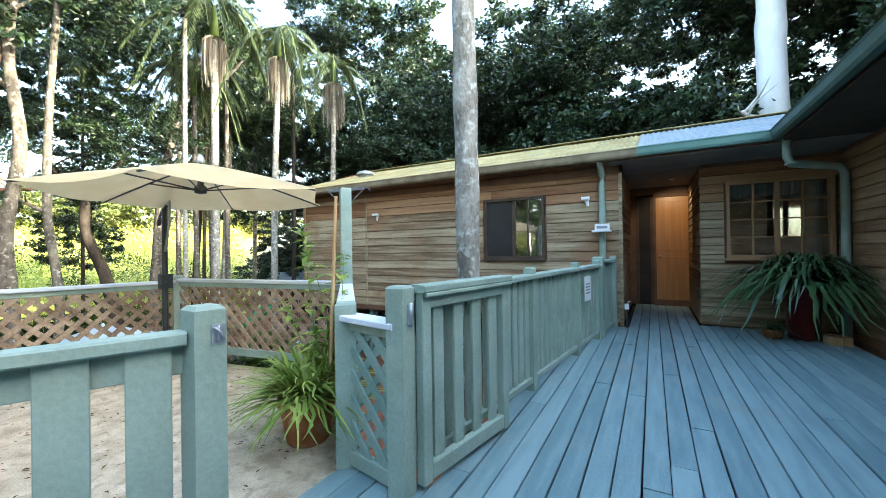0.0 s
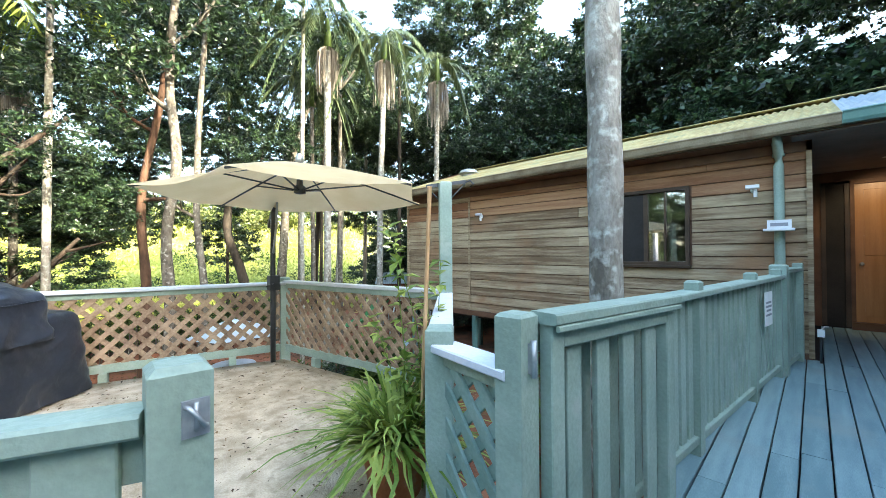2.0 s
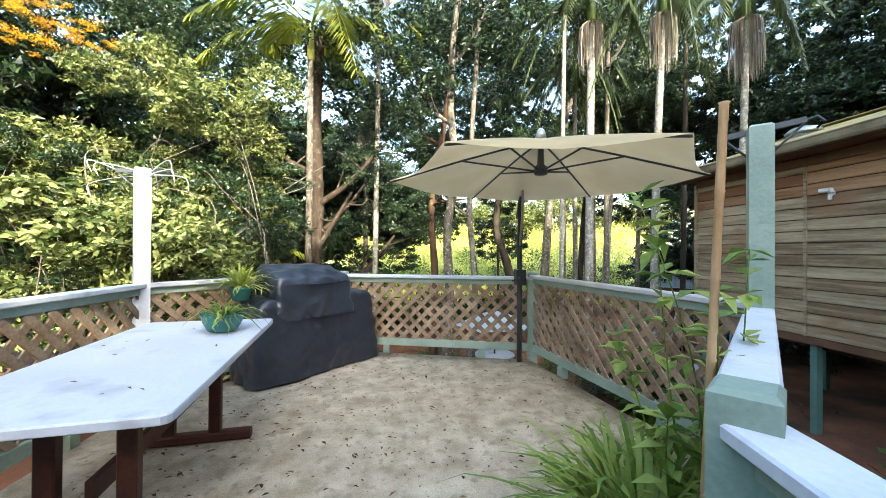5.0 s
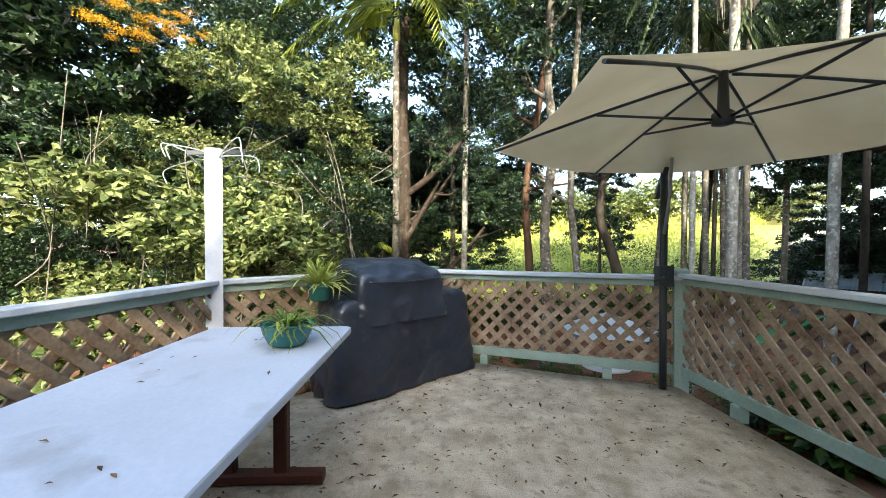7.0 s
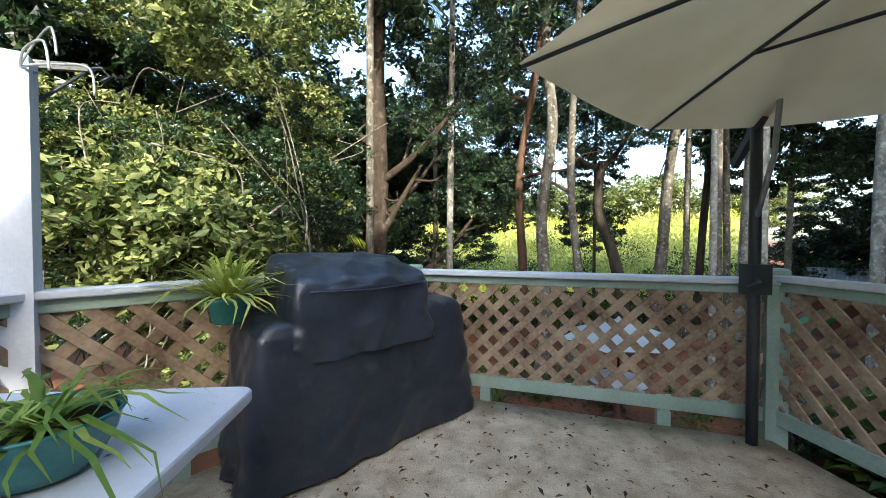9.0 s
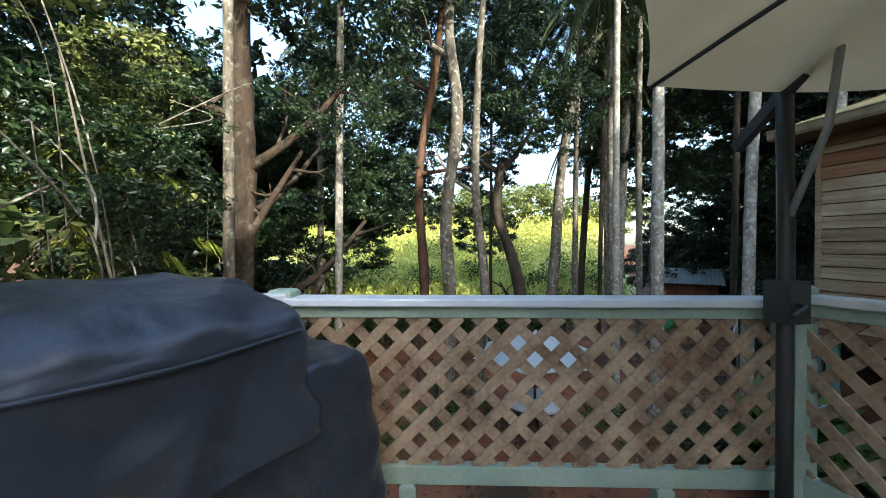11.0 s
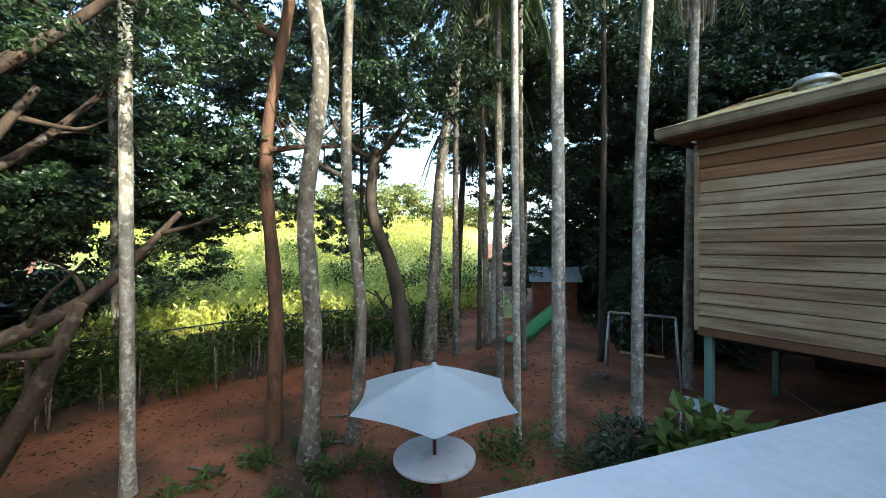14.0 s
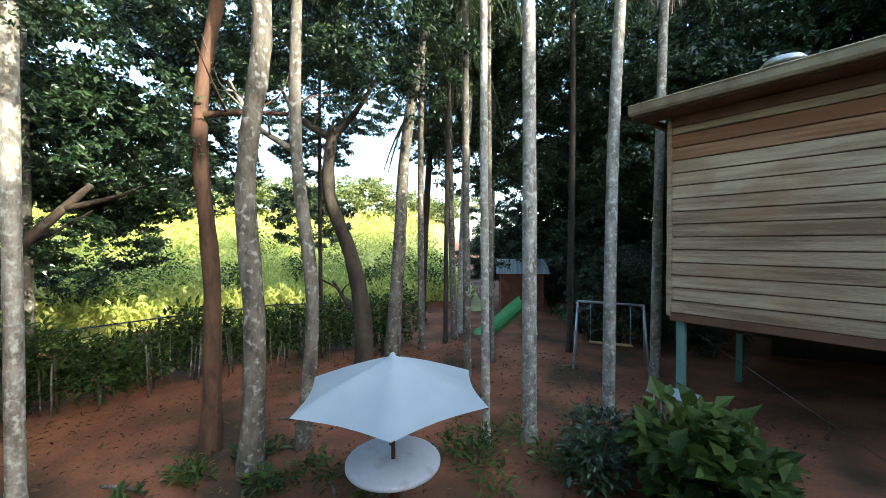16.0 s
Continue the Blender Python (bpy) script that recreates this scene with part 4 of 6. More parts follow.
def palm(base, top, height, r, label, sunny=False, skirt=True, seed=1, bark=BARK_PALE, scale=1.0, z0=None):
    x, y = base
    zb = (ground_z(x, y) if z0 is None else z0) - 0.08
    t = thing("palm_tree", label, "palm", "garden palms", at=(x, y, zb))
    rng = random.Random(seed)
    pts = [(x, y, zb), (x + top[0] * 0.4 + rng.uniform(-.05, .05), y + top[1] * 0.4, zb + height * 0.5), (x + top[0], y + top[1], zb + height)]
    path = spline(pts, 14)
    n = len(path) - 1
    radii = [r * (1.35 if i == 0 else 1.15 if i == 1 else 1.0 - 0.25 * i / n) * (1.0 if i % 2 else 0.975) for i in range(n + 1)]
    put(part("trunk", tube(bmesh.new(), path, radii, 12, wobble=0.02, rng=rng), bark), t)
    tip = path[-1]
    put(part("crownshaft", tube(bmesh.new(), [tip - Vector((0, 0, 0.02)), tip + Vector((0, 0, 0.35)), tip + Vector((0, 0, 0.75))], [r * 0.95, r * 0.9, r * 0.4], 10), LEAF_LIME if sunny else LEAF_MID, label="smooth green crownshaft"), t)
    ob = new("frond_crown", rng.choice(PALM_SUN if sunny else PALM_DARK))
    ob.matrix_basis = Matrix.Translation(tip + Vector((0, 0, 0.65))) @ Matrix.Rotation(rng.uniform(0, 6.28), 4, "Z") @ Matrix.Scale(scale, 4)
    put(ob, t)
    if skirt:
        ob = new("dry_skirt", rng.choice(SKIRTS))
        ob.matrix_basis = Matrix.Translation(tip) @ Matrix.Rotation(rng.uniform(0, 6.28), 4, "Z") @ Matrix.Scale(scale * 1.2, 4)
        put(ob, t)
    return t


# palms standing between the terrace and the field
palm((-10.4, 0.47), (0.0, 0.1), 9.5, 0.07, "slender pale palm trunk with dark fronds high above", seed=41)
palm((-8.55, 5.02), (-0.1, 0.1), 7.6, 0.095, "tall mottled palm with hanging dry skirt", seed=42)
palm((-8.2, 6.25), (0.25, 0.0), 7.4, 0.085, "tall grey palm with brown dry skirt", seed=43)
palm((-8.55, 8.55), (0.15, 0.0), 7.8, 0.09, "slim palm beyond the house corner", seed=44)
palm((-8.82, 4.55), (-0.1, 0.1), 8.6, 0.055, "thin young palm among the trunks", seed=45, skirt=False)
palm((-13.3, 8.05), (0.3, 0.2), 8.5, 0.13, "grey palm far back in the garden", seed=46)
palm((-12.9, 7.5), (-0.2, 0.0), 7.0, 0.09, "grey palm far back in the garden", seed=47, bark=BARK_GREY)
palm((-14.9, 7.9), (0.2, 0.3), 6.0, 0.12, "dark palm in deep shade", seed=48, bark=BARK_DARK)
palm((-9.2, -0.84), (0.05, 0.05), 6.7, 0.08, "sunlit golden-green palm behind the barbecue", sunny=True, seed=49, skirt=False, bark=BARK_GREY, scale=1.2)
palm((-14.6, -0.1), (0.0, 0.0), 7.2, 0.10, "thin palm trunk with small crown", seed=50, bark=BARK_GREY)
palm((-10.3, 5.6), (0.1, -0.1), 6.8, 0.07, "slim palm in shade", seed=51, bark=BARK_GREY, skirt=False)
palm((-8.4, -1.95), (0.05, 0.1), 2.75, 0.07, "short palm with sunlit drooping fronds", sunny=True, seed=52, skirt=False, bark=BARK_GREY, scale=0.5)
palm((-8.9, -2.6), (0.1, 0.2), 2.4, 0.07, "low palm with drooping sunlit fronds", sunny=True, seed=53, skirt=False, bark=BARK_GREY, scale=0.9)

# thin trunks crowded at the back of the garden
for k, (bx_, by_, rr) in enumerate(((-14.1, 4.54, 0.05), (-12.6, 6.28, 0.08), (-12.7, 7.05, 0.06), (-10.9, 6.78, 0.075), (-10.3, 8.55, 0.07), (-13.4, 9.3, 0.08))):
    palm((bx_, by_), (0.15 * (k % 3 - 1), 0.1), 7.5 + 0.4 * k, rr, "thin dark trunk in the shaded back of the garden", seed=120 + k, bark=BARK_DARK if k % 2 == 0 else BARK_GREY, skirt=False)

# broad-leaved trees
tree("eucalypt", (-10.05, 2.22), [(0.1, 0.05), (0.02, 0.0), (0.30, 0.12), (0.05, 0.05), (0.25, 0.1), (0.5, 0.3)], 9.5, 0.12, BARK_GREY, "dark",
     [(0.6, 0.2, 8.6, 1.3), (-0.8, 0.9, 9.2, 1.2)], "winding grey trunk with pale lichen", [(0.62, -0.9, -0.9, 1.6, 0.06), (0.75, 0.8, 0.9, 1.5, 0.05)], seed=61)
tree("rainforest_tree", (-10.8, 1.95), [(0.0, 0.05), (0.05, -0.05), (0.1, 0.25), (0.3, 0.45)], 8.0, 0.105, BARK_RED, "dark",
     [(0.2, -0.8, 7.6, 1.4), (-0.6, 0.9, 8.3, 1.2)], "straight red-brown trunk with dark foliage", [(0.5, 0.4, 1.0, 0.1, 0.05), (0.7, -0.5, -0.7, 1.0, 0.05)], seed=62)
tree("eucalypt", (-10.15, 2.80), [(0.15, 0.1), (-0.05, 0.0), (-0.02, 0.02), (0.1, 0.1), (0.1, 0.2)], 9.0, 0.085, BARK_GREY, "dark",
     [(0.3, 0.8, 8.4, 1.3)], "grey curving eucalypt trunk in the garden", [(0.4, -0.6, -0.6, 0.9, 0.045)], seed=63)
tree("rainforest_tree", (-11.7, 4.35), [(0.0, 0.05), (-0.15, -0.1), (-0.5, -0.35), (-0.4, -0.3)], 4.6, 0.17, BARK_DARK, "dark",
     [(-1.2, -0.7, 5.6, 0.9), (0.6, 0.5, 5.6, 0.9)], "dark forked tree with black bark", [(0.25, -0.5, -0.35, 0.7, 0.07), (0.95, -0.9, -0.6, 1.0, 0.08), (0.95, 0.8, 0.6, 1.1, 0.08)], seed=64)
tree("eucalypt", (-12.6, 5.5), [(0.1, 0.15), (0.2, 0.3), (0.5, 0.7), (1.4, 1.3)], 9.6, 0.15, BARK_GREY, "dark",
     [(1.8, 1.6, 8.5, 1.4), (0.2, 0.6, 9.3, 1.3)], "pale leaning trunk marked with rings", [(0.75, -0.5, 0.1, 1.8, 0.08), (0.8, 1.2, 1.0, 1.1, 0.09)], seed=65)
tree("fig_tree", (-10.0, -0.95), [(-0.1, 0.0), (0.0, 0.1), (0.2, 0.1), (0.3, 0.2)], 7.5, 0.24, BARK_BROWN, "dark",
     [(0.2, 1.5, 6.8, 1.1), (-1.4, 1.8, 5.6, 0.9), (-0.6, -1.2, 7.0, 1.6), (-1.6, 2.4, 3.9, 0.8), (0.5, 1.5, 4.6, 0.55)], "large brown tree with spreading low limbs",
     [(0.04, 0.55, 1.25, 2.1, 0.15), (0.22, -1.0, 1.9, 1.5, 0.10), (0.35, 0.2, 0.9, 1.5, 0.09), (0.42, -1.6, 1.2, 1.8, 0.08), (0.5, 0.4, 1.6, 1.4, 0.09), (0.6, -0.5, -1.4, 1.3, 0.09)], seed=66)
tree("gum_tree", (3.0, 13.6), [(0.0, 0.0), (-0.1, 0.1), (0.0, 0.1)], 12.0, 0.42, GUM, "dark", [(0, 0, 12.2, 1.8), (1.8, 0.5, 11.5, 1.6)],
     "massive smooth white gum trunk behind the roof", [(0.52, -0.75, -0.3, 0.25, 0.14), (0.8, 1.4, 0.6, 1.6, 0.15)], r_top=0.32, seed=67)
tree("slender_tree", (-1.275, 2.71), [(0.0, 0.0), (-0.02, 0.0), (-0.03, 0.03)], 9.0, 0.095, BARK_PALE, "dark", [(0, 0.4, 10.4, 1.2)],
     "pale lichen-spotted trunk growing beside the railing", [], r_top=0.08, seed=68)


def scatter_crowns(name, label, kind, spots, seed, category="foliage"):
    """Masses of foliage that nobody could count, one object."""
    rng = random.Random(seed)
    verts, faces = [], []
    for x, y, z, s in spots:
        me = rng.choice(CROWNS[kind])
        co = np.empty(len(me.vertices) * 3, dtype=np.float32)
        me.vertices.foreach_get("co", co)
        co = co.reshape(-1, 3)
        a = rng.uniform(0, 6.28)
        rot = np.array([[math.cos(a), -math.sin(a), 0], [math.sin(a), math.cos(a), 0], [0, 0, 1]])
        off = sum(len(v) for v in verts)
        verts.append((co @ rot.T) * np.array([s, s, s * rng.uniform(0.7, 1.0)]) + np.array([x, y, z]))
        li = np.empty(len(me.loops), dtype=np.int32)
        me.loops.foreach_get("vertex_index", li)
        faces.append(li.reshape(-1, 3) + off)
    v, f = np.concatenate(verts), np.concatenate(faces)
    out = bpy.data.meshes.new(name)
    out.vertices.add(len(v))
    out.vertices.foreach_set("co", v.astype(np.float32).ravel())
    out.loops.add(f.size)
    out.loops.foreach_set("vertex_index", f.astype(np.int32).ravel())
    out.polygons.add(len(f))
    out.polygons.foreach_set("loop_start", np.arange(0, f.size, 3, dtype=np.int32))
    out.materials.append(CROWNS[kind][0].materials[0])
    out.update()
    out.validate()
    return tagged(new(name, out), label, category, kind="stuff")


def ring_spots(n, a0, a1, r0, r1, z0, z1, s0, s1, seed, centre=(-3.0, 2.0), power=1.0):
    """Places for foliage in a sector round the terrace; angles in degrees from +y towards -x."""
    rng = random.Random(seed)
    out = []
    for _ in range(n):
        a, r = radians(rng.uniform(a0, a1)), rng.uniform(r0, r1)
        x, y = centre[0] - math.sin(a) * r, centre[1] + math.cos(a) * r
        out.append((x, y, z0 + (z1 - z0) * rng.random() ** power, rng.uniform(s0, s1)))
    return out


# the dark wood behind the house, the sunlit thicket beside the terrace, the wood beyond the lawn
EYE = (-1.0, 1.0)
rw = random.Random(70)
scatter_crowns("woods_behind_house", "dark dense forest behind the house", "far", ring_spots(130, -42, 34, 14, 22, 0.5, 13, 1.2, 2.0, 71), 72)
scatter_crowns("woods_deep", "deep shaded trees closing the forest behind the house", "shade", ring_spots(55, -44, 36, 22, 27, 0.5, 8.5, 1.4, 2.2, 171), 172)
scatter_crowns("woods_mid", "dark rainforest canopy against the bright sky", "far", ring_spots(70, 34, 104, 12, 19, 3.8, 12.5, 0.45, 1.05, 73), 74)
scatter_crowns("woods_low", "dark leafy branches hanging low among the trunks", "far", ring_spots(20, 76, 102, 11, 15, 1.6, 5.0, 0.45, 0.8, 84) + ring_spots(26, 93, 130, 11, 17, -0.8, 5, 0.6, 1.0, 88), 85)
def clear(spots, p, q, width, top):
    """Leaves an open lane in the trees between two places."""
    P, Q = Vector(p), Vector(q)
    d = (Q - P).normalized()
    out = []
    for x, y, z, s in spots:
        v = Vector((x, y)) - P
        along, off = v.dot(d), abs(v.x * d.y - v.y * d.x)
        if not (along < (Q - P).length + 0.8 and off < width + s and z - s < top):
            out.append((x, y, z, s))
    return out


LANE = ((-5.5, 1.2), (-14.2, 11.6), 1.0, 1.6)
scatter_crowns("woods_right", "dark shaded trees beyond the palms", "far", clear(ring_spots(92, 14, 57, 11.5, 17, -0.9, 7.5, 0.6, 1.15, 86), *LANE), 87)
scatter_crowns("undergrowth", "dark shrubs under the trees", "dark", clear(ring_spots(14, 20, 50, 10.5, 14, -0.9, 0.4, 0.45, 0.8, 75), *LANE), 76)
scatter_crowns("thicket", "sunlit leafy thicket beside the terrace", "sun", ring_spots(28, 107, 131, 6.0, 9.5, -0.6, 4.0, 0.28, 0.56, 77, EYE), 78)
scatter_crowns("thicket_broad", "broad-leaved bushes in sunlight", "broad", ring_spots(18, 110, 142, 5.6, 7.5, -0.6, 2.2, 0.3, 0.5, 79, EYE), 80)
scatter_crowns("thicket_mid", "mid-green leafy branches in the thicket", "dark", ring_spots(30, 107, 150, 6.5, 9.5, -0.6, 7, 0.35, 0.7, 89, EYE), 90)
# Added trees, mostly hidden by the roof, that keep sun off the terrace.
scatter_crowns("shade_trees_beyond_wing", "tall trees added behind the side wing to shade the terrace", "shade", [(9 + rw.uniform(-1.5, 3.5), rw.uniform(4.2, 20), rw.uniform(2.5, 10.5), rw.uniform(1.0, 1.7)) for _ in range(75)], 91)
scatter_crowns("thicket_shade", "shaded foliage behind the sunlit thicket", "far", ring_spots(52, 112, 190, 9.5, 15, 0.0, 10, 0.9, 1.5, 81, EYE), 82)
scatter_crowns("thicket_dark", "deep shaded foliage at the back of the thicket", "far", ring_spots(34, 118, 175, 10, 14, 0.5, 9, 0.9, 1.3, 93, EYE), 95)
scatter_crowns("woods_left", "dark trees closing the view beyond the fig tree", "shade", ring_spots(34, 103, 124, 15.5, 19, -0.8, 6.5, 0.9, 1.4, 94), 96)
scatter_crowns("golden_bush", "golden-leaved branch overhead", "gold", [(-5.45, -2.85, 3.55, 0.24), (-5.65, -2.75, 3.85, 0.22), (-5.3, -2.95, 3.9, 0.22), (-5.9, -2.6, 3.75, 0.16)], 83)
scatter_crowns("woods_behind_shed", "dark leafy trees behind the garden shed", "far", [(rw.uniform(-17.5, -13.5), rw.uniform(13.0, 17.5), rw.uniform(-0.6, 4.6), rw.uniform(0.7, 1.1)) for _ in range(26)], 92)


def make_vine_stems():
    """Dry vine stems tangled through the thicket."""
    rng = random.Random(97)
    bm = bmesh.new()
    for k in range(90):
        a, r = radians(rng.uniform(106, 142)), rng.uniform(5.6, 8.2)
        p = Vector((EYE[0] - math.sin(a) * r, EYE[1] + math.cos(a) * r, -1.4))
        top = rng.uniform(0.2, 3.2)
        q = p + Vector((rng.uniform(-.9, .9), rng.uniform(-.9, .9), top + 1.4))
        p.z = rng.uniform(-1.4, top)
        m = p.lerp(q, 0.5) + rand_dir(rng) * 0.4
        w = rng.uniform(0.005, 0.011)
        tube(bm, spline([p, m, q], 6), [w * (1 - 0.5 * i / 12) for i in range(13)], 6)
    tagged(obj("vine_stems", bm, BARK_GREY), "dry brown vine stems tangled through the thicket", "stems", kind="stuff")


make_vine_stems()
scatter_crowns("woods_near", "dark leafy branches above the terrace trees", "far", ring_spots(15, 56, 88, 9.5, 13, 4.6, 9.0, 0.4, 0.7, 98), 99)


def bank_z(x, y, r):
    return -1.25 + 0.05 * (min(r, 26) - 15) + max(0, r - 26) * 0.17 + 0.8 * min(1, (r - 14) / 10) * noise.noise((x * 0.12, y * 0.12, 5))


def make_field():
    """A sunlit bank of long grass and bamboo clumps beyond the trees."""
    rng = random.Random(91)
    L = Leaves()
    tufts = []
    for _ in range(1300):
        a, r = radians(rng.uniform(57, 100)), 15.5 + 38 * rng.random() ** 1.7
        tufts.append((-3.0 - math.sin(a) * r, 2.0 + math.cos(a) * r, r, (0.35 + 0.025 * r) * rng.uniform(0.6, 1.3), (0.1 + 0.035 * r) * rng.uniform(0.6, 1.5)))
    for x, y, r, w, h in tufts:
        z = bank_z(x, y, r)
        for _ in range(42):
            o = rand_dir(rng) * w * rng.random() ** 0.5
            p = Vector((x + o.x, y + o.y, z + abs(o.z) / w * h))
            d = rand_dir(rng)
            d.z = abs(d.z) + 0.2
            k = rng.uniform(0.5, 1.1) * (0.1 + 0.009 * r)
            L.leaf(p, d, k, k * 0.34, rand_dir(rng), 0.1)
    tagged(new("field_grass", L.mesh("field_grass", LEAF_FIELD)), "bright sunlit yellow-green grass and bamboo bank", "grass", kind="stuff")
    bm = bmesh.new()
    rows = []
    for i in range(37):
        a = radians(54 + 50 * i / 36)
        row = []
        for r in (14.5, 17, 20, 22, 25, 28, 31, 34, 38, 42, 46, 50, 56, 64):
            x, y = -3.0 - math.sin(a) * r, 2.0 + math.cos(a) * r
            row.append(bm.verts.new((x, y, bank_z(x, y, r) - 0.1)))
        rows.append(row)
    for p, q in zip(rows, rows[1:]):
        for k in range(13):
            bm.faces.new((p[k], p[k + 1], q[k + 1], q[k])).smooth = True
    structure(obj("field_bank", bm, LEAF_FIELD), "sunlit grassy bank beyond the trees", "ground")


make_field()
scatter_crowns("far_treeline", "hazy green treeline beyond the field", "far_tree", [(-3 - math.sin(radians(a)) * r, 2 + math.cos(radians(a)) * r, 5.6 + rw.uniform(-1, 1.5), rw.uniform(1.6, 2.6)) for a, r in ((52 + 2.4 * k, 50 + rw.uniform(-4, 5)) for k in range(21))], 92)


# ---- things on the terrace ----
def make_cantilever_umbrella():
    hub, rim_z, R, top_z = Vector((-3.99, 2.23, 1.92)), 1.835, 1.30, 2.155
    base = Vector((-5.06, 2.40, 0))
    u = thing("cantilever_umbrella", "large open cream cantilever umbrella with dark metal arm", "umbrella", at=base)
    angles = [radians(15 + 60 * k) for k in range(6)]
    bm = bmesh.new()
    seg = 8
    rings = []
    for j in range(seg + 1):
        s = j / seg
        ring = []
        for k in range(6):
            for m in range(6):
                f = m / 6
                a0, a1 = angles[k], angles[k] + radians(60)
                p0 = Vector((math.cos(a0), math.sin(a0), 0))
                p1 = Vector((math.cos(a1), math.sin(a1), 0))
                q = p0.lerp(p1, f) * (R * s)
                sag = 0.05 * s * math.sin(math.pi * f)
                inward = 1 - 0.035 * math.sin(math.pi * f) * s
                ring.append(bm.verts.new((hub.x + q.x * inward, hub.y + q.y * inward, top_z - (top_z - rim_z) * s ** 1.15 - sag)))
        rings.append(ring)
    n = 36
    for lo, hi in zip(rings, rings[1:]):
        for k in range(n):
            bm.faces.new((lo[k], lo[(k + 1) % n], hi[(k + 1) % n], hi[k])).smooth = True
    bmesh.ops.remove_doubles(bm, verts=bm.verts, dist=0.0005)
    canopy = put(part("canopy", bm, CANVAS, label="cream canvas canopy"), u)
    for k, a in enumerate(angles):
        d = Vector((math.cos(a), math.sin(a), 0))
        bm = bmesh.new()
        pts = [Vector((hub.x, hub.y, 0)) + d * R * s + Vector((0, 0, top_z - (top_z - rim_z) * s ** 1.15 - 0.018)) for s in (0.03, 0.25, 0.5, 0.75, 0.99)]
        rib = put(part("rib", tube(bm, pts, 0.009, 6), METAL), u)
        bm = bmesh.new()
        part("strut", tube(bm, [hub + Vector((0, 0, -0.03)) + d * 0.05, pts[2] + Vector((0, 0, -0.005))], 0.008, 6), METAL, rib)
    bm = bmesh.new()
    lathe(bm, [(0.02, -0.07), (0.055, -0.06), (0.055, 0.0), (0.03, 0.02), (0.022, top_z - hub.z + 0.02)], 12, hub)
    put(part("hub", bm, METAL), u)
    bm = bmesh.new()
    lathe(bm, [(0.03, 0.0), (0.045, 0.02), (0.03, 0.07), (0.012, 0.09)], 12, (hub.x, hub.y, top_z))
    put(part("finial", bm, STEEL), u)
    bm = bmesh.new()
    tube(bm, [base + Vector((0, 0, -0.01)), base + Vector((0, 0, 1.2)), base + Vector((-0.03, 0.02, 2.12))], 0.03, 12)
    put(part("pole", bm, METAL), u)
    bm = bmesh.new()
    beam(bm, base + Vector((-0.25, 0.05, 1.62)), base + Vector((0.35, -0.06, 2.05)), 0.035, 0.05)
    tube(bm, [base + Vector((0.3, -0.05, 2.02)), (hub.x - 0.4, hub.y + 0.05, 2.13), (hub.x, hub.y, top_z + 0.03)], 0.022, 10)
    put(part("arm", bm, METAL), u)
    bm = bmesh.new()
    tube(bm, [base + Vector((0.0, 0.0, 1.25)), base + Vector((0.15, -0.02, 1.6)), base + Vector((0.2, -0.03, 1.95))], 0.014, 8)
    put(part("brace", bm, STEEL), u)
    bm = bmesh.new()
    box(bm, base.x - 0.05, base.y - 0.05, 0.85, base.x + 0.05, base.y + 0.06, 1.02)
    cb = put(part("crank_box", bm, METAL), u)
    bm = bmesh.new()
    tube(bm, [(base.x + 0.05, base.y - 0.02, 0.93), (base.x + 0.10, base.y - 0.04, 0.93), (base.x + 0.11, base.y - 0.12, 0.9)], 0.008, 6)
    part("crank_handle", bm, METAL, cb)


make_cantilever_umbrella()


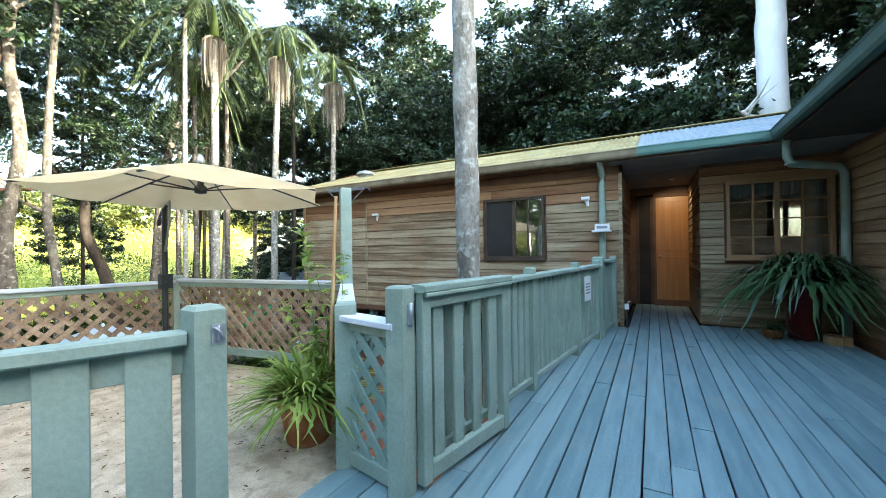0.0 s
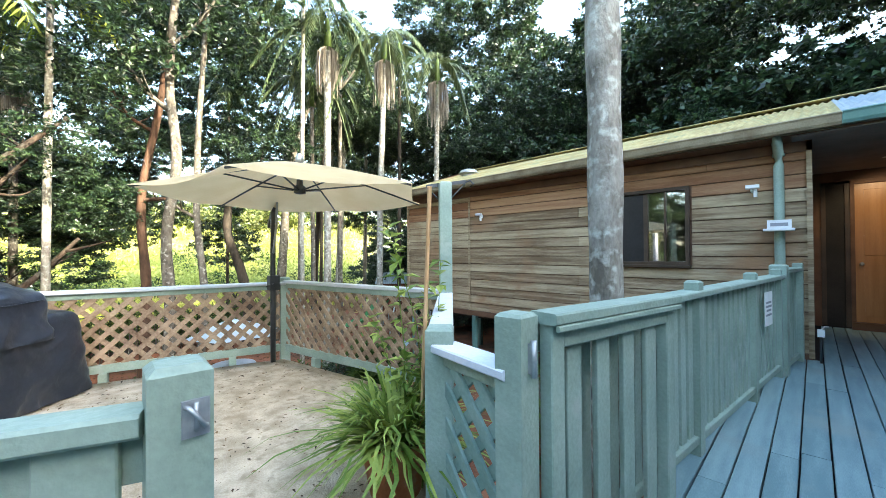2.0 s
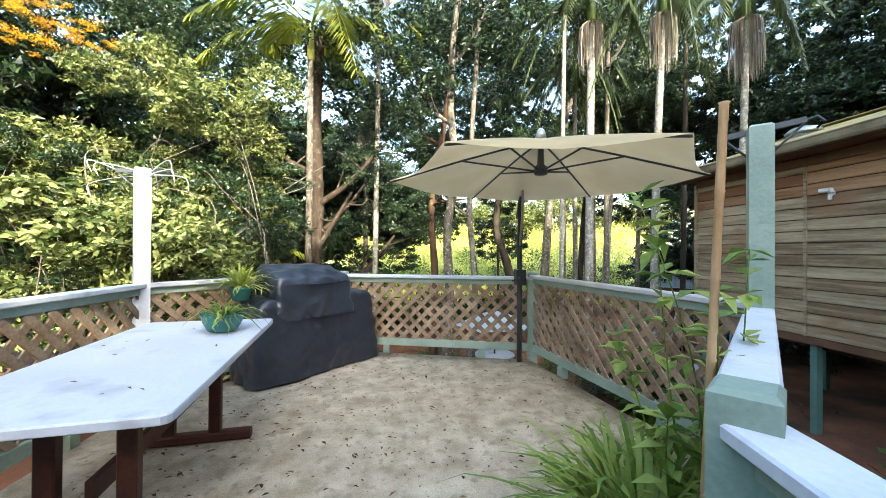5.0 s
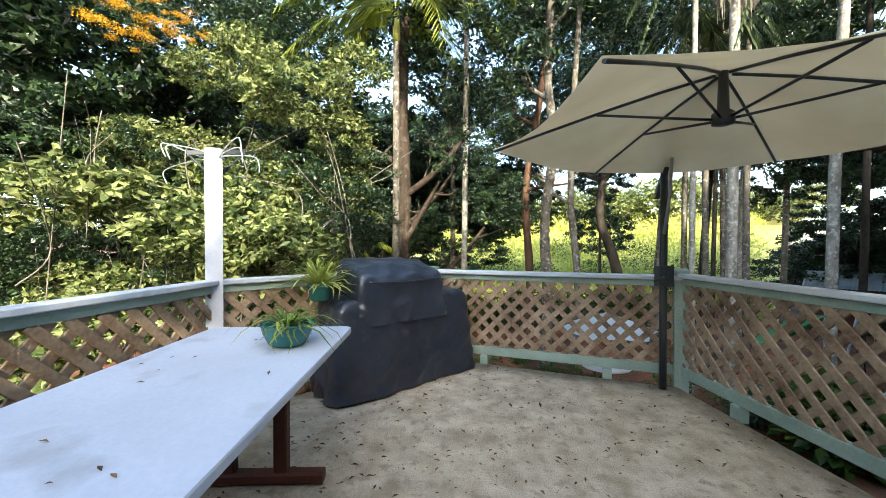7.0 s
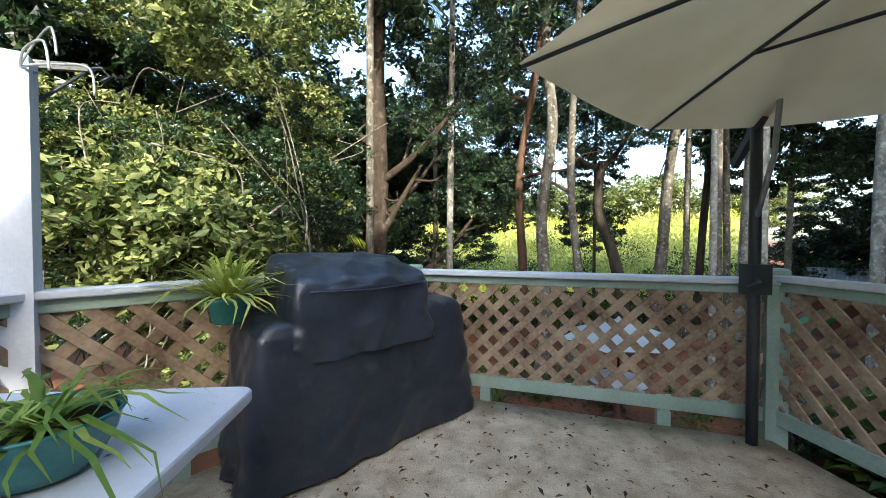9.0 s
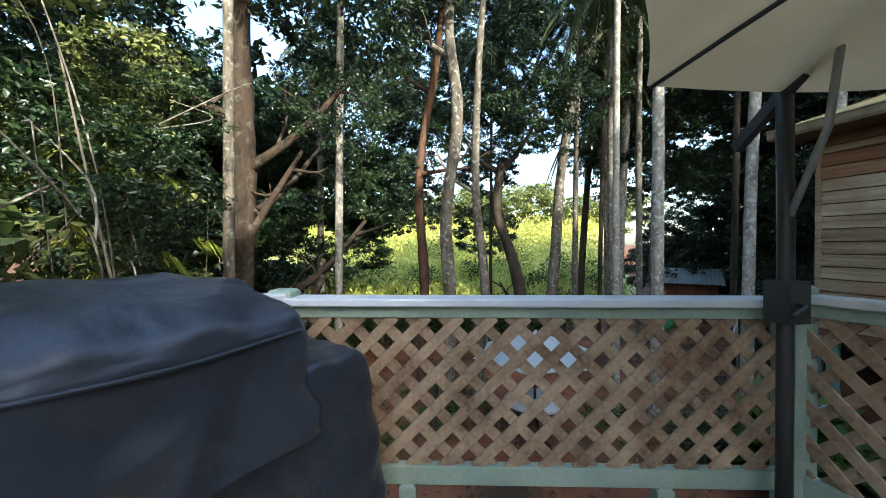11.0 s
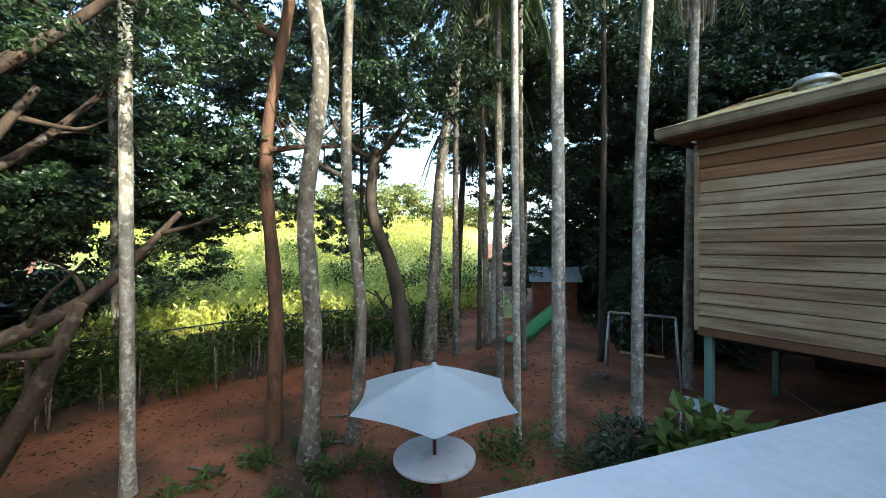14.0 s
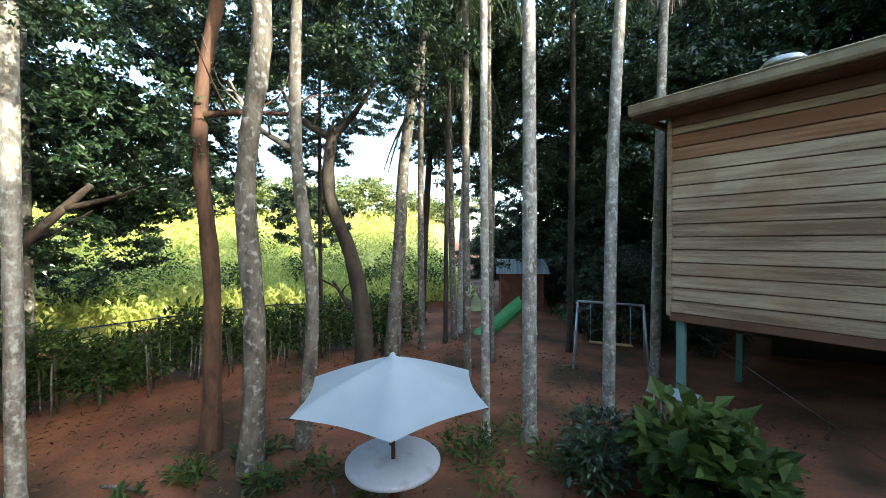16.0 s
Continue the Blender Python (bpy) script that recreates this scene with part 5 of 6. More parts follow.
def make_table():
    t = thing("garden_table", "long white-topped table on red-brown trestle legs", "table", at=(-3.05, -0.12, 0))
    bm = bmesh.new()
    c = [Vector(p) for p in ((-3.95, 0.13, 0), (-2.22, 0.36, 0), (-2.10, -0.45, 0), (-3.84, -0.68, 0))]
    mid = sum(c, Vector()) / 4
    def rounded(scale, z):
        out = []
        for i in range(4):
            p, prev, nxt = c[i], c[i - 1], c[(i + 1) % 4]
            for k in range(5):
                f = k / 4
                a = p + (prev - p).normalized() * 0.05
                b = p + (nxt - p).normalized() * 0.05
                q = a.lerp(p, f).lerp(p.lerp(b, f), f)
                q = mid + (q - mid) * scale
                out.append(bm.verts.new((q.x, q.y, z)))
        return out
    rings = [rounded(0.985, 0.668), rounded(1.0, 0.675), rounded(1.0, 0.70), rounded(0.993, 0.706)]
    n = 20
    for lo, hi in zip(rings, rings[1:]):
        for k in range(n):
            bm.faces.new((lo[k], lo[(k + 1) % n], hi[(k + 1) % n], hi[k]))
    bm.faces.new(rings[0])
    bm.faces.new(rings[-1])
    bmesh.ops.recalc_face_normals(bm, faces=bm.faces)
    put(part("tabletop", bm, TABLETOP), t)
    ux = (c[1] - c[0]).normalized()
    uy = (c[0] - c[3]).normalized()
    at = lambda a, b, z: (mid.x + ux.x * a + uy.x * b, mid.y + ux.y * a + uy.y * b, z)
    for a in (-0.5, 0.5):
        for b in (-0.13, 0.13):
            bm = bmesh.new()
            beam(bm, at(a, b, 0.05), at(a, b, 0.62), 0.07, 0.05, up=(ux.x, ux.y, 0), chamfer=0.006)
            put(part("leg", bm, TABLELEG), t)
        bm = bmesh.new()
        beam(bm, at(a, -0.34, 0.03), at(a, 0.34, 0.03), 0.07, 0.06, chamfer=0.012)
        put(part("foot", bm, TABLELEG), t)
        bm = bmesh.new()
        beam(bm, at(a, -0.30, 0.64), at(a, 0.30, 0.64), 0.06, 0.055, chamfer=0.008)
        put(part("bearer", bm, TABLELEG), t)
    bm = bmesh.new()
    beam(bm, at(-0.5, 0, 0.30), at(0.5, 0, 0.30), 0.03, 0.09, chamfer=0.006)
    put(part("stretcher", bm, TABLELEG), t)


make_table()


def make_barbecue():
    """A barbecue under fitted vinyl covers: a boxy hood in the middle, lower shelves either side, draped to the ground."""
    t = thing("covered_barbecue", "barbecue under a black vinyl cover with folds and dust", "barbecue", at=(-4.95, 0.1, 0))
    P, Q = Vector((-4.60, -0.30, 0)), Vector((-5.60, 0.60, 0))
    d = (Q - P).normalized()
    nrm = Vector((-d.y, d.x, 0))
    if nrm.dot(Vector((1, 0.4, 0))) < 0:
        nrm = -nrm
    L = (Q - P).length

    def drape(name, s0, s1, w0, w1, zt_back, zt_front, flare, seed, zlow=0.012, label="", crown=0.02):
        """A cloth box: a soft domed top with rounded shoulders and skirts that crease as they fall."""
        bm = bmesh.new()
        a, b = (s1 - s0) * L / 2, (w1 - w0) / 2
        mid = P + d * (L * (s0 + s1) / 2) + nrm * ((w0 + w1) / 2)
        n, nd = 200, 40

        def outline(k):
            """Rounded rectangle: place and outward direction."""
            t = 2 * math.pi * k / n
            c, q = math.cos(t), math.sin(t)
            r = (abs(c) ** 14 + abs(q) ** 14) ** (-1 / 14)
            o = Vector((c * abs(c) ** 8 / a, q * abs(q) ** 8 / b)).normalized()
            return c * r * a, q * r * b, o

        def spot(u, v, z):
            q = mid + d * u + nrm * v
            return bm.verts.new((q.x, q.y, z))
        edge = [outline(k) for k in range(n)]
        tall = (zt_back + zt_front) / 2 - zlow
        rings = []
        for k in range(nd + 1):
            f = k / nd
            ring = []
            for i, (u, v, o) in enumerate(edge):
                zt = zt_back + (zt_front - zt_back) * (v + b) / (2 * b)
                z = zt - 0.045 + (zlow + 0.012 * noise.noise((i * 0.09, seed, 4.0)) * (zlow < 0.1) - zt + 0.045) * f
                drop = f * tall
                fold = (0.28 - abs(noise.noise((u * 4.2 + drop * 2.8, v * 4.2 - drop * 3.2, seed)))) * 0.045 * (0.2 + f)
                fine = (0.28 - abs(noise.noise((u * 9 - drop * 5, v * 9 + drop * 4, seed + 7)))) * 0.020 * (0.4 + 0.6 * f)
                hang = 0.014 * f * f * math.sin(i * 0.30 + 3.0 * noise.noise((seed, drop, i * 0.03)))
                out = flare * f ** 0.75 + fold + fine + hang
                ring.append(spot(u + o.x * out, v + o.y * out, z))
            rings.append(ring)
        tops = []
        for shrink in (0.992, 0.97, 0.93, 0.87, 0.79, 0.70, 0.6, 0.5, 0.4, 0.3, 0.2, 0.08):
            ring = []
            for u, v, o in edge:
                uu, vv = u * shrink, v * shrink
                zt = zt_back + (zt_front - zt_back) * (vv + b) / (2 * b)
                round_off = 0.045 * max(0.0, 1 - (1 - shrink) / 0.10) ** 2
                sag = (0.25 - abs(noise.noise((uu * 3.5 + vv * 3, vv * 4 - uu * 2, seed + 3)))) * 0.030 * (shrink < 0.98)
                ring.append(spot(uu, vv, zt - round_off + crown * (1 - shrink * shrink) + sag + 0.008 * noise.noise((uu * 14, vv * 14, seed))))
            tops.append(ring)
        order = tops[::-1] + rings
        for lo, hi in zip(order, order[1:]):
            for k in range(n):
                bm.faces.new((lo[k], lo[(k + 1) % n], hi[(k + 1) % n], hi[k])).smooth = True
        bm.faces.new(order[0])
        bmesh.ops.recalc_face_normals(bm, faces=bm.faces)
        return put(part(name, bm, COVER, label=label), t)

    drape("cover", 0.0, 1.0, -0.20, 0.22, 0.79, 0.75, 0.075, 2.0, label="black vinyl cover hanging in folds")
    hood = drape("hood_cover", 0.12, 0.75, -0.20, 0.235, 1.07, 0.95, 0.035, 6.0, zlow=0.56, label="raised hood under the cover", crown=0.045)
    bm = bmesh.new()
    A, B = P + d * (L * 0.72) + nrm * 0.24, P + d * (L * 0.17) + nrm * 0.24
    tube(bm, spline([A + Vector((0, 0, 0.90)), A.lerp(B, 0.5) + nrm * 0.012 + Vector((0, 0, 0.885)), B + Vector((0, 0, 0.90))], 8), 0.006, 6)
    part("seam", bm, COVER, hood, "stitched cover seam")


make_barbecue()


def make_far_table():
    x, y = -8.30, 2.95
    gz = ground_z(-8.30, 2.95) - 0.02
    t = thing("round_table", "round weathered white table on a pedestal", "table", at=(x, y, gz))
    bm = bmesh.new()
    lathe(bm, [(0.375, 0.57), (0.39, 0.575), (0.39, 0.60), (0.38, 0.61)], 40, (x, y, gz))
    put(part("tabletop", bm, TABLETOP), t)
    bm = bmesh.new()
    lathe(bm, [(0.22, 0.0), (0.20, 0.05), (0.06, 0.10), (0.05, 0.51), (0.12, 0.57)], 20, (x, y, gz))
    put(part("pedestal", bm, TABLELEG), t)
    u = thing("market_umbrella", "open pale blue-grey market umbrella over the round table", "umbrella", at=(x, y, gz + 0.61))
    top, rim, R = 0.055, -0.23, 0.82
    bm = bmesh.new()
    rings = []
    ang = [radians(-32 + 60 * k) for k in range(6)]
    for j in range(9):
        s = j / 8
        ring = []
        for k in range(6):
            for m in range(6):
                f = m / 6
                p0 = Vector((math.cos(ang[k]), math.sin(ang[k]), 0))
                p1 = Vector((math.cos(ang[k] + radians(60)), math.sin(ang[k] + radians(60)), 0))
                q = p0.lerp(p1, f) * R * s * (1 - 0.06 * math.sin(math.pi * f) * s)
                ring.append(bm.verts.new((x + q.x, y + q.y, top + (rim - top) * s ** 1.2 - 0.03 * s * math.sin(math.pi * f) * (1 - s))))
        rings.append(ring)
    for lo, hi in zip(rings, rings[1:]):
        for k in range(36):
            bm.faces.new((lo[k], lo[(k + 1) % 36], hi[(k + 1) % 36], hi[k])).smooth = True
    bmesh.ops.remove_doubles(bm, verts=bm.verts, dist=0.0005)
    canopy = put(part("canopy", bm, CANVAS_BLUE), u)
    bm = bmesh.new()
    lathe(bm, [(0.20, -0.035), (0.12, -0.005), (0.03, 0.035), (0.02, 0.06), (0.0, 0.07)], 18, (x, y, 0.02))
    part("vent_cap", bm, CANVAS_BLUE, canopy)
    bm = bmesh.new()
    tube(bm, [(x, y, gz + 0.61), (x, y, 0.0)], 0.018, 10)
    put(part("pole", bm, TABLELEG), u)
    for a in ang:
        bm = bmesh.new()
        tube(bm, [(x, y, -0.03), (x + math.cos(a) * R * 0.5, y + math.sin(a) * R * 0.5, -0.18), (x + math.cos(a) * R, y + math.sin(a) * R, rim - 0.012)], 0.008, 6)
        put(part("rib", bm, TABLELEG), u)


make_far_table()


# ---- plants in pots ----
def strap_leaves(name, mat, n, length, seed, width=0.022, rise=1.1, droop=1.0, base_r=0.05, stiff=0.5):
    rng = random.Random(seed)
    L = Leaves()
    for _ in range(n):
        a = rng.uniform(0, 6.283)
        el = rng.uniform(0.25, 1.0) * rise
        ln = length * rng.uniform(0.6, 1.15)
        o = Vector((math.cos(a), math.sin(a), 0))
        p = o * base_r * rng.random()
        p.z = 0
        pts = []
        for k in range(7):
            s = k / 6
            out = ln * s * math.cos(el) * (1 + 0.2 * s)
            up = ln * (s * math.sin(el) - droop * rng.uniform(0.9, 1.1) * stiff * s ** 2.4)
            pts.append(p + o * out + Vector((-o.y, o.x, 0)) * 0.03 * s * rng.uniform(-1, 1) + Vector((0, 0, up)))
        w = width * rng.uniform(0.7, 1.2)
        L.strap(pts, [w * f for f in (0.7, 1.0, 1.0, 0.95, 0.8, 0.5, 0.08)])
    return L.mesh(name, mat)


def pot_plant(name, at, pot_profile, pot_mat, leaf_mesh, label, soil_z, pot_label="", sides=28, rim=None, scale=1.0, group=""):
    t = thing(name, label, "potted plant", group, at=at)
    bm = bmesh.new()
    lathe(bm, pot_profile, sides)
    ob = part("pot", bm, pot_mat, t, pot_label)
    bm = bmesh.new()
    r = [p[0] for p in pot_profile if p[1] >= soil_z]
    lathe(bm, [(min(r) * 0.94, soil_z - 0.004), (min(r) * 0.5, soil_z + 0.006), (0.002, soil_z + 0.01)], 20)
    part("soil", bm, SOIL, t)
    lf = new("leaves", leaf_mesh)
    lf.location = (0, 0, soil_z)
    lf.scale = (scale, scale, scale)
    lf.parent = t
    return t


TERRA = [(0.125, 0.0), (0.135, 0.01), (0.18, 0.25), (0.193, 0.255), (0.197, 0.275), (0.193, 0.30), (0.18, 0.30), (0.17, 0.25), (0.12, 0.02)]
pot_plant("potted_grass_lily", (-2.08, 1.86, -0.004), TERRA, TERRACOTTA, strap_leaves("leaves", LEAF_STRAP, 400, 0.56, 101, 0.021, 1.36, 0.8, 0.12, 0.55),
          "lush strap-leaved lily in a terracotta pot beside the lattice", 0.27)
BIGPOT = [(0.15, 0.0), (0.16, 0.01), (0.20, 0.66), (0.215, 0.67), (0.215, 0.74), (0.195, 0.74), (0.185, 0.66), (0.14, 0.03)]
pot_plant("potted_clivia", (1.72, 6.86, 0.004), BIGPOT, material("maroon_glaze", (0.10, 0.012, 0.012), (0.16, 0.02, 0.02), 4, 0.3, 0.05), strap_leaves("leaves", LEAF_GLOSSY, 430, 0.72, 102, 0.030, 1.5, 1.0, 0.14, 0.82),
          "large dark glossy strap-leaved plant in a maroon pot against the wall", 0.70, scale=1.6)
pot_plant("potted_fern", (1.38, 6.75, 0.004), [(0.09, 0.0), (0.12, 0.10), (0.125, 0.12), (0.11, 0.12), (0.10, 0.08)], TERRACOTTA, strap_leaves("leaves", LEAF_GLOSSY, 110, 0.30, 103, 0.016, 1.2, 1.0, 0.06, 0.6),
          "small tufted dark green plant in a low pot", 0.09)
BOWL = [(0.065, 0.0), (0.085, 0.008), (0.112, 0.06), (0.122, 0.098), (0.128, 0.104), (0.124, 0.11), (0.114, 0.10), (0.10, 0.06), (0.07, 0.02)]
SPIDER = strap_leaves("leaves", LEAF_STRAP, 60, 0.27, 104, 0.014, 1.2, 1.0, 0.03, 0.7)
pot_plant("potted_spider_plant", (-3.50, -0.04, 0.708), BOWL, TEAL, SPIDER, "teal plastic bowl of spider plant on the white table", 0.085, group="pots by the barbecue")
pot_plant("potted_spider_plant", (-4.55, -0.34, 0.765), [(0.06, 0.0), (0.075, 0.01), (0.09, 0.10), (0.096, 0.105), (0.094, 0.125), (0.085, 0.12), (0.08, 0.09), (0.06, 0.02)], TEAL,
          strap_leaves("leaves", LEAF_LIME, 120, 0.42, 105, 0.02, 1.35, 1.0, 0.03, 0.45), "lime-yellow spider plant in a green pot on the covered shelf", 0.10, group="pots by the barbecue")
# planter box by the downpipe
bx = thing("planter_box", "small weathered timber planter box beside the downpipe", "planter", at=(1.98, 6.62, 0.004))
for b in ((-0.11, -0.09, 0, 0.11, -0.075, 0.10), (-0.11, 0.075, 0, 0.11, 0.09, 0.10), (-0.11, -0.075, 0, -0.095, 0.075, 0.10), (0.095, -0.075, 0, 0.11, 0.075, 0.10)):
    part("board", box(bmesh.new(), *b), BAMBOO, bx)
part("soil", box(bmesh.new(), -0.094, -0.074, 0.01, 0.094, 0.074, 0.08), SOIL, bx)


def make_bamboo_vine():
    c = thing("bamboo_stake", "dry bamboo cane staking a climbing shrub", "stake", at=(-2.00, 1.96, -0.02))
    a, b = Vector((-2.00, 1.96, -0.02)), Vector((-1.86, 1.92, 1.62))
    bm = bmesh.new()
    pts, radii = [], []
    n = 7
    for k in range(n):
        for f, r in ((0.0, 0.0135), (0.03, 0.0115), (0.5, 0.011), (0.97, 0.0115)):
            pts.append(a.lerp(b, (k + f) / n))
            radii.append(r)
    pts.append(b)
    radii.append(0.014)
    put(part("cane", tube(bm, pts, radii, 10), BAMBOO), c)
    rng = random.Random(12)
    v = thing("climbing_shrub", "leggy green climbing shrub leaning on the cane", "shrub", at=(-2.02, 1.98, -0.01))
    L = Leaves()
    for k in range(7):
        p0 = Vector((-2.02 + rng.uniform(-.03, .03), 1.98 + rng.uniform(-.03, .03), -0.01))
        tip = Vector((-2.02 + rng.uniform(-0.42, 0.16), 1.98 + rng.uniform(-0.15, 0.40), rng.uniform(0.7, 1.55)))
        path = spline([p0, p0.lerp(tip, 0.5) + Vector((rng.uniform(-.08, .08), rng.uniform(-.08, .08), 0.1)), tip], 8)
        put(part("stem", tube(bmesh.new(), path, [0.005 * (1 - 0.7 * i / 16) for i in range(17)], 6), LEAF_STRAP), v)
        for q in path[3:]:
            for _ in range(3):
                d = rand_dir(rng)
                d.z = d.z * 0.5
                k2 = rng.uniform(0.05, 0.11)
                L.leaf(q, d, k2, k2 * 0.55, Vector((0, 0, 1)), 0.25)
    for _ in range(22):
        q = Vector((-2.0 + rng.gauss(0, 0.05), 1.98 + rng.gauss(0, 0.05), rng.uniform(0.2, 0.65)))
        d = rand_dir(rng)
        k2 = rng.uniform(0.07, 0.13)
        L.leaf(q, d, k2, k2 * 0.5, Vector((0, 0, 1)), 0.25)
    ob = new("leaves", L.mesh("leaves", LEAF_STRAP))
    put(ob, v)


make_bamboo_vine()


# ---- fittings ----
def floodlight(x, z, label):
    t = thing("security_light", label, "light fitting", at=(x, 6.72, z))
    part("base", lathe(bmesh.new(), [(0.035, 0), (0.035, 0.02), (0.015, 0.03)], 14), PLASTIC, t).matrix_basis = pose(0, 0, 0, 90)
    part("arm", tube(bmesh.new(), [(0, -0.02, 0), (0, -0.06, 0.0), (0, -0.08, 0.02)], 0.012, 8), PLASTIC, t)
    bm = bmesh.new()
    beam(bm, (-0.07, -0.10, 0.035), (0.06, -0.10, 0.035), 0.07, 0.05, chamfer=0.012)
    part("lamp_head", bm, PLASTIC, t)
    bm = bmesh.new()
    beam(bm, (0.02, -0.07, -0.02), (0.02, -0.07, -0.09), 0.04, 0.035, chamfer=0.008)
    part("sensor", bm, PLASTIC, t)
    return t


floodlight(-5.32, 2.01, "small white security light on the weatherboards")
floodlight(-0.98, 2.03, "white security light with sensor beside the porch")


def make_fittings():
    t = thing("letter_tray", "white metal tray sign fixed to the downpipe", "tray", at=(-0.74, 6.60, 1.52))
    bm = bmesh.new()
    beam(bm, (-0.14, -0.06, 0.0), (0.14, -0.06, 0.0), 0.14, 0.03, chamfer=0.006)
    part("tray", bm, PLASTIC, t)
    part("back_plate", box(bmesh.new(), -0.11, 0.003, 0.02, 0.11, 0.012, 0.12), PLASTIC, t)
    part("print", box(bmesh.new(), -0.08, -0.001, 0.045, 0.08, 0.002, 0.085), INK, t)
    n = thing("notice", "white paper notice fixed to the railing", "sign", at=(-0.745, 5.02, 0.76))
    n.rotation_euler[2] = radians(-8)
    part("sheet", box(bmesh.new(), 0.0, -0.12, -0.15, 0.004, 0.12, 0.15), PAPER, n)
    for z, w in ((0.055, 0.16), (0.02, 0.18), (-0.015, 0.15), (-0.055, 0.17)):
        part("text_line", box(bmesh.new(), 0.0045, -w / 2, z - 0.009, 0.006, w / 2, z + 0.009), INK, n)
    tap = thing("garden_tap", "garden tap with white hose fitting at the porch corner", "tap", at=(-0.40, 6.62, 0.0))
    part("riser", tube(bmesh.new(), [(0, 0, 0), (0, 0, 0.34)], 0.012, 8), METAL, tap)
    part("timer", box(bmesh.new(), -0.03, -0.04, 0.30, 0.03, 0.02, 0.38), PLASTIC, tap)
    part("handle", tube(bmesh.new(), [(0, 0, 0.37), (0.03, -0.02, 0.42), (0.06, -0.02, 0.42)], 0.008, 6), PLASTIC, tap)
    hx, hy = -1.105, 1.66
    hinge = put(part("hinge", tube(bmesh.new(), [(hx, hy, 0.87), (hx, hy, 0.99)], 0.011, 10), STEEL, label="steel barrel hinge"), GATE_POST)
    put(part("hinge_leaf", box(bmesh.new(), hx - 0.03, hy - 0.008, 0.88, hx, hy - 0.003, 0.98), STEEL), GATE_POST)
    lx, ly = -1.172, 0.727
    put(part("latch_plate", box(bmesh.new(), lx, ly - 0.02, 0.985, lx + 0.005, ly + 0.02, 1.045), STEEL, label="galvanised latch plate"), LATCH_POST)
    put(part("latch_keeper", tube(bmesh.new(), [(lx + 0.004, ly - 0.015, 1.035), (lx + 0.011, ly - 0.012, 1.035), (lx + 0.014, ly, 1.02), (lx + 0.011, ly + 0.012, 1.0), (lx + 0.004, ly + 0.015, 1.0)], 0.004, 6), STEEL), LATCH_POST)
    put(part("latch_bolt", tube(bmesh.new(), [(lx + 0.006, ly, 0.995), (lx + 0.006, ly, 1.04)], 0.004, 6), STEEL), LATCH_POST)
    cam_w = thing("roof_vent", "round metal vent hood on the mossy roof", "vent", at=(-6.75, 8.0, 3.235))
    part("base", lathe(bmesh.new(), [(0.18, -0.05), (0.18, 0.05), (0.15, 0.06)], 18), STEEL, cam_w)
    part("hood", lathe(bmesh.new(), [(0.25, 0.04), (0.26, 0.06), (0.20, 0.13), (0.08, 0.17), (0.002, 0.18)], 20), STEEL, cam_w)


make_fittings()


# ---- below the house and in the garden ----
def make_stilts():
    for x, y in ((-7.52, 6.82), (-5.6, 6.82), (-3.6, 6.82), (-7.52, 9.4), (-5.6, 9.4)):
        gz = ground_z(x, y) - 0.05
        s = tagged(obj("house_post", box(bmesh.new(), x - 0.045, y - 0.045, gz, x + 0.045, y + 0.045, -0.04), GUTTER), "pale green steel post under the house", "post", "posts under the house")
    br = tagged(obj("brace_rod", tube(bmesh.new(), [(-7.5, 6.84, -0.1), (-5.62, 6.84, -1.2)], 0.004, 6), METAL), "thin steel bracing rod under the house", "brace")


make_stilts()


def make_swing():
    t = thing("swing_set", "old metal swing set with two plank seats in shade", "swing", at=(-9.3, 8.0, ground_z(-9.3, 8.0)))
    A, B = Vector((-9.75, 8.0, -0.18)), Vector((-8.75, 8.55, -0.20))
    put(part("top_bar", tube(bmesh.new(), [A, B], 0.022, 8), STEEL), t)
    d = (B - A).normalized()
    nrm = Vector((-d.y, d.x, 0))
    for P, s in ((A, -1), (B, 1)):
        for sg in (-1, 1):
            q = P + nrm * 0.45 * sg + d * 0.06 * s
            put(part("leg", tube(bmesh.new(), [P, (q.x, q.y, ground_z(q.x, q.y) - 0.03)], 0.02, 8), STEEL), t)
    for f in (0.32, 0.70):
        c = A.lerp(B, f)
        for k in (-0.13, 0.13):
            p = c + d * k
            put(part("chain", tube(bmesh.new(), [p, (p.x, p.y, -0.95)], 0.005, 5), STEEL), t)
        bm = bmesh.new()
        beam(bm, c + d * -0.16 + Vector((0, 0, -0.96 - c.z)) + Vector((0, 0, c.z - 0.0)) * 0, c + d * 0.16 + Vector((0, 0, -0.96 - c.z)), 0.11, 0.025, chamfer=0.006)
        put(part("seat", bm, BAMBOO), t)


make_swing()


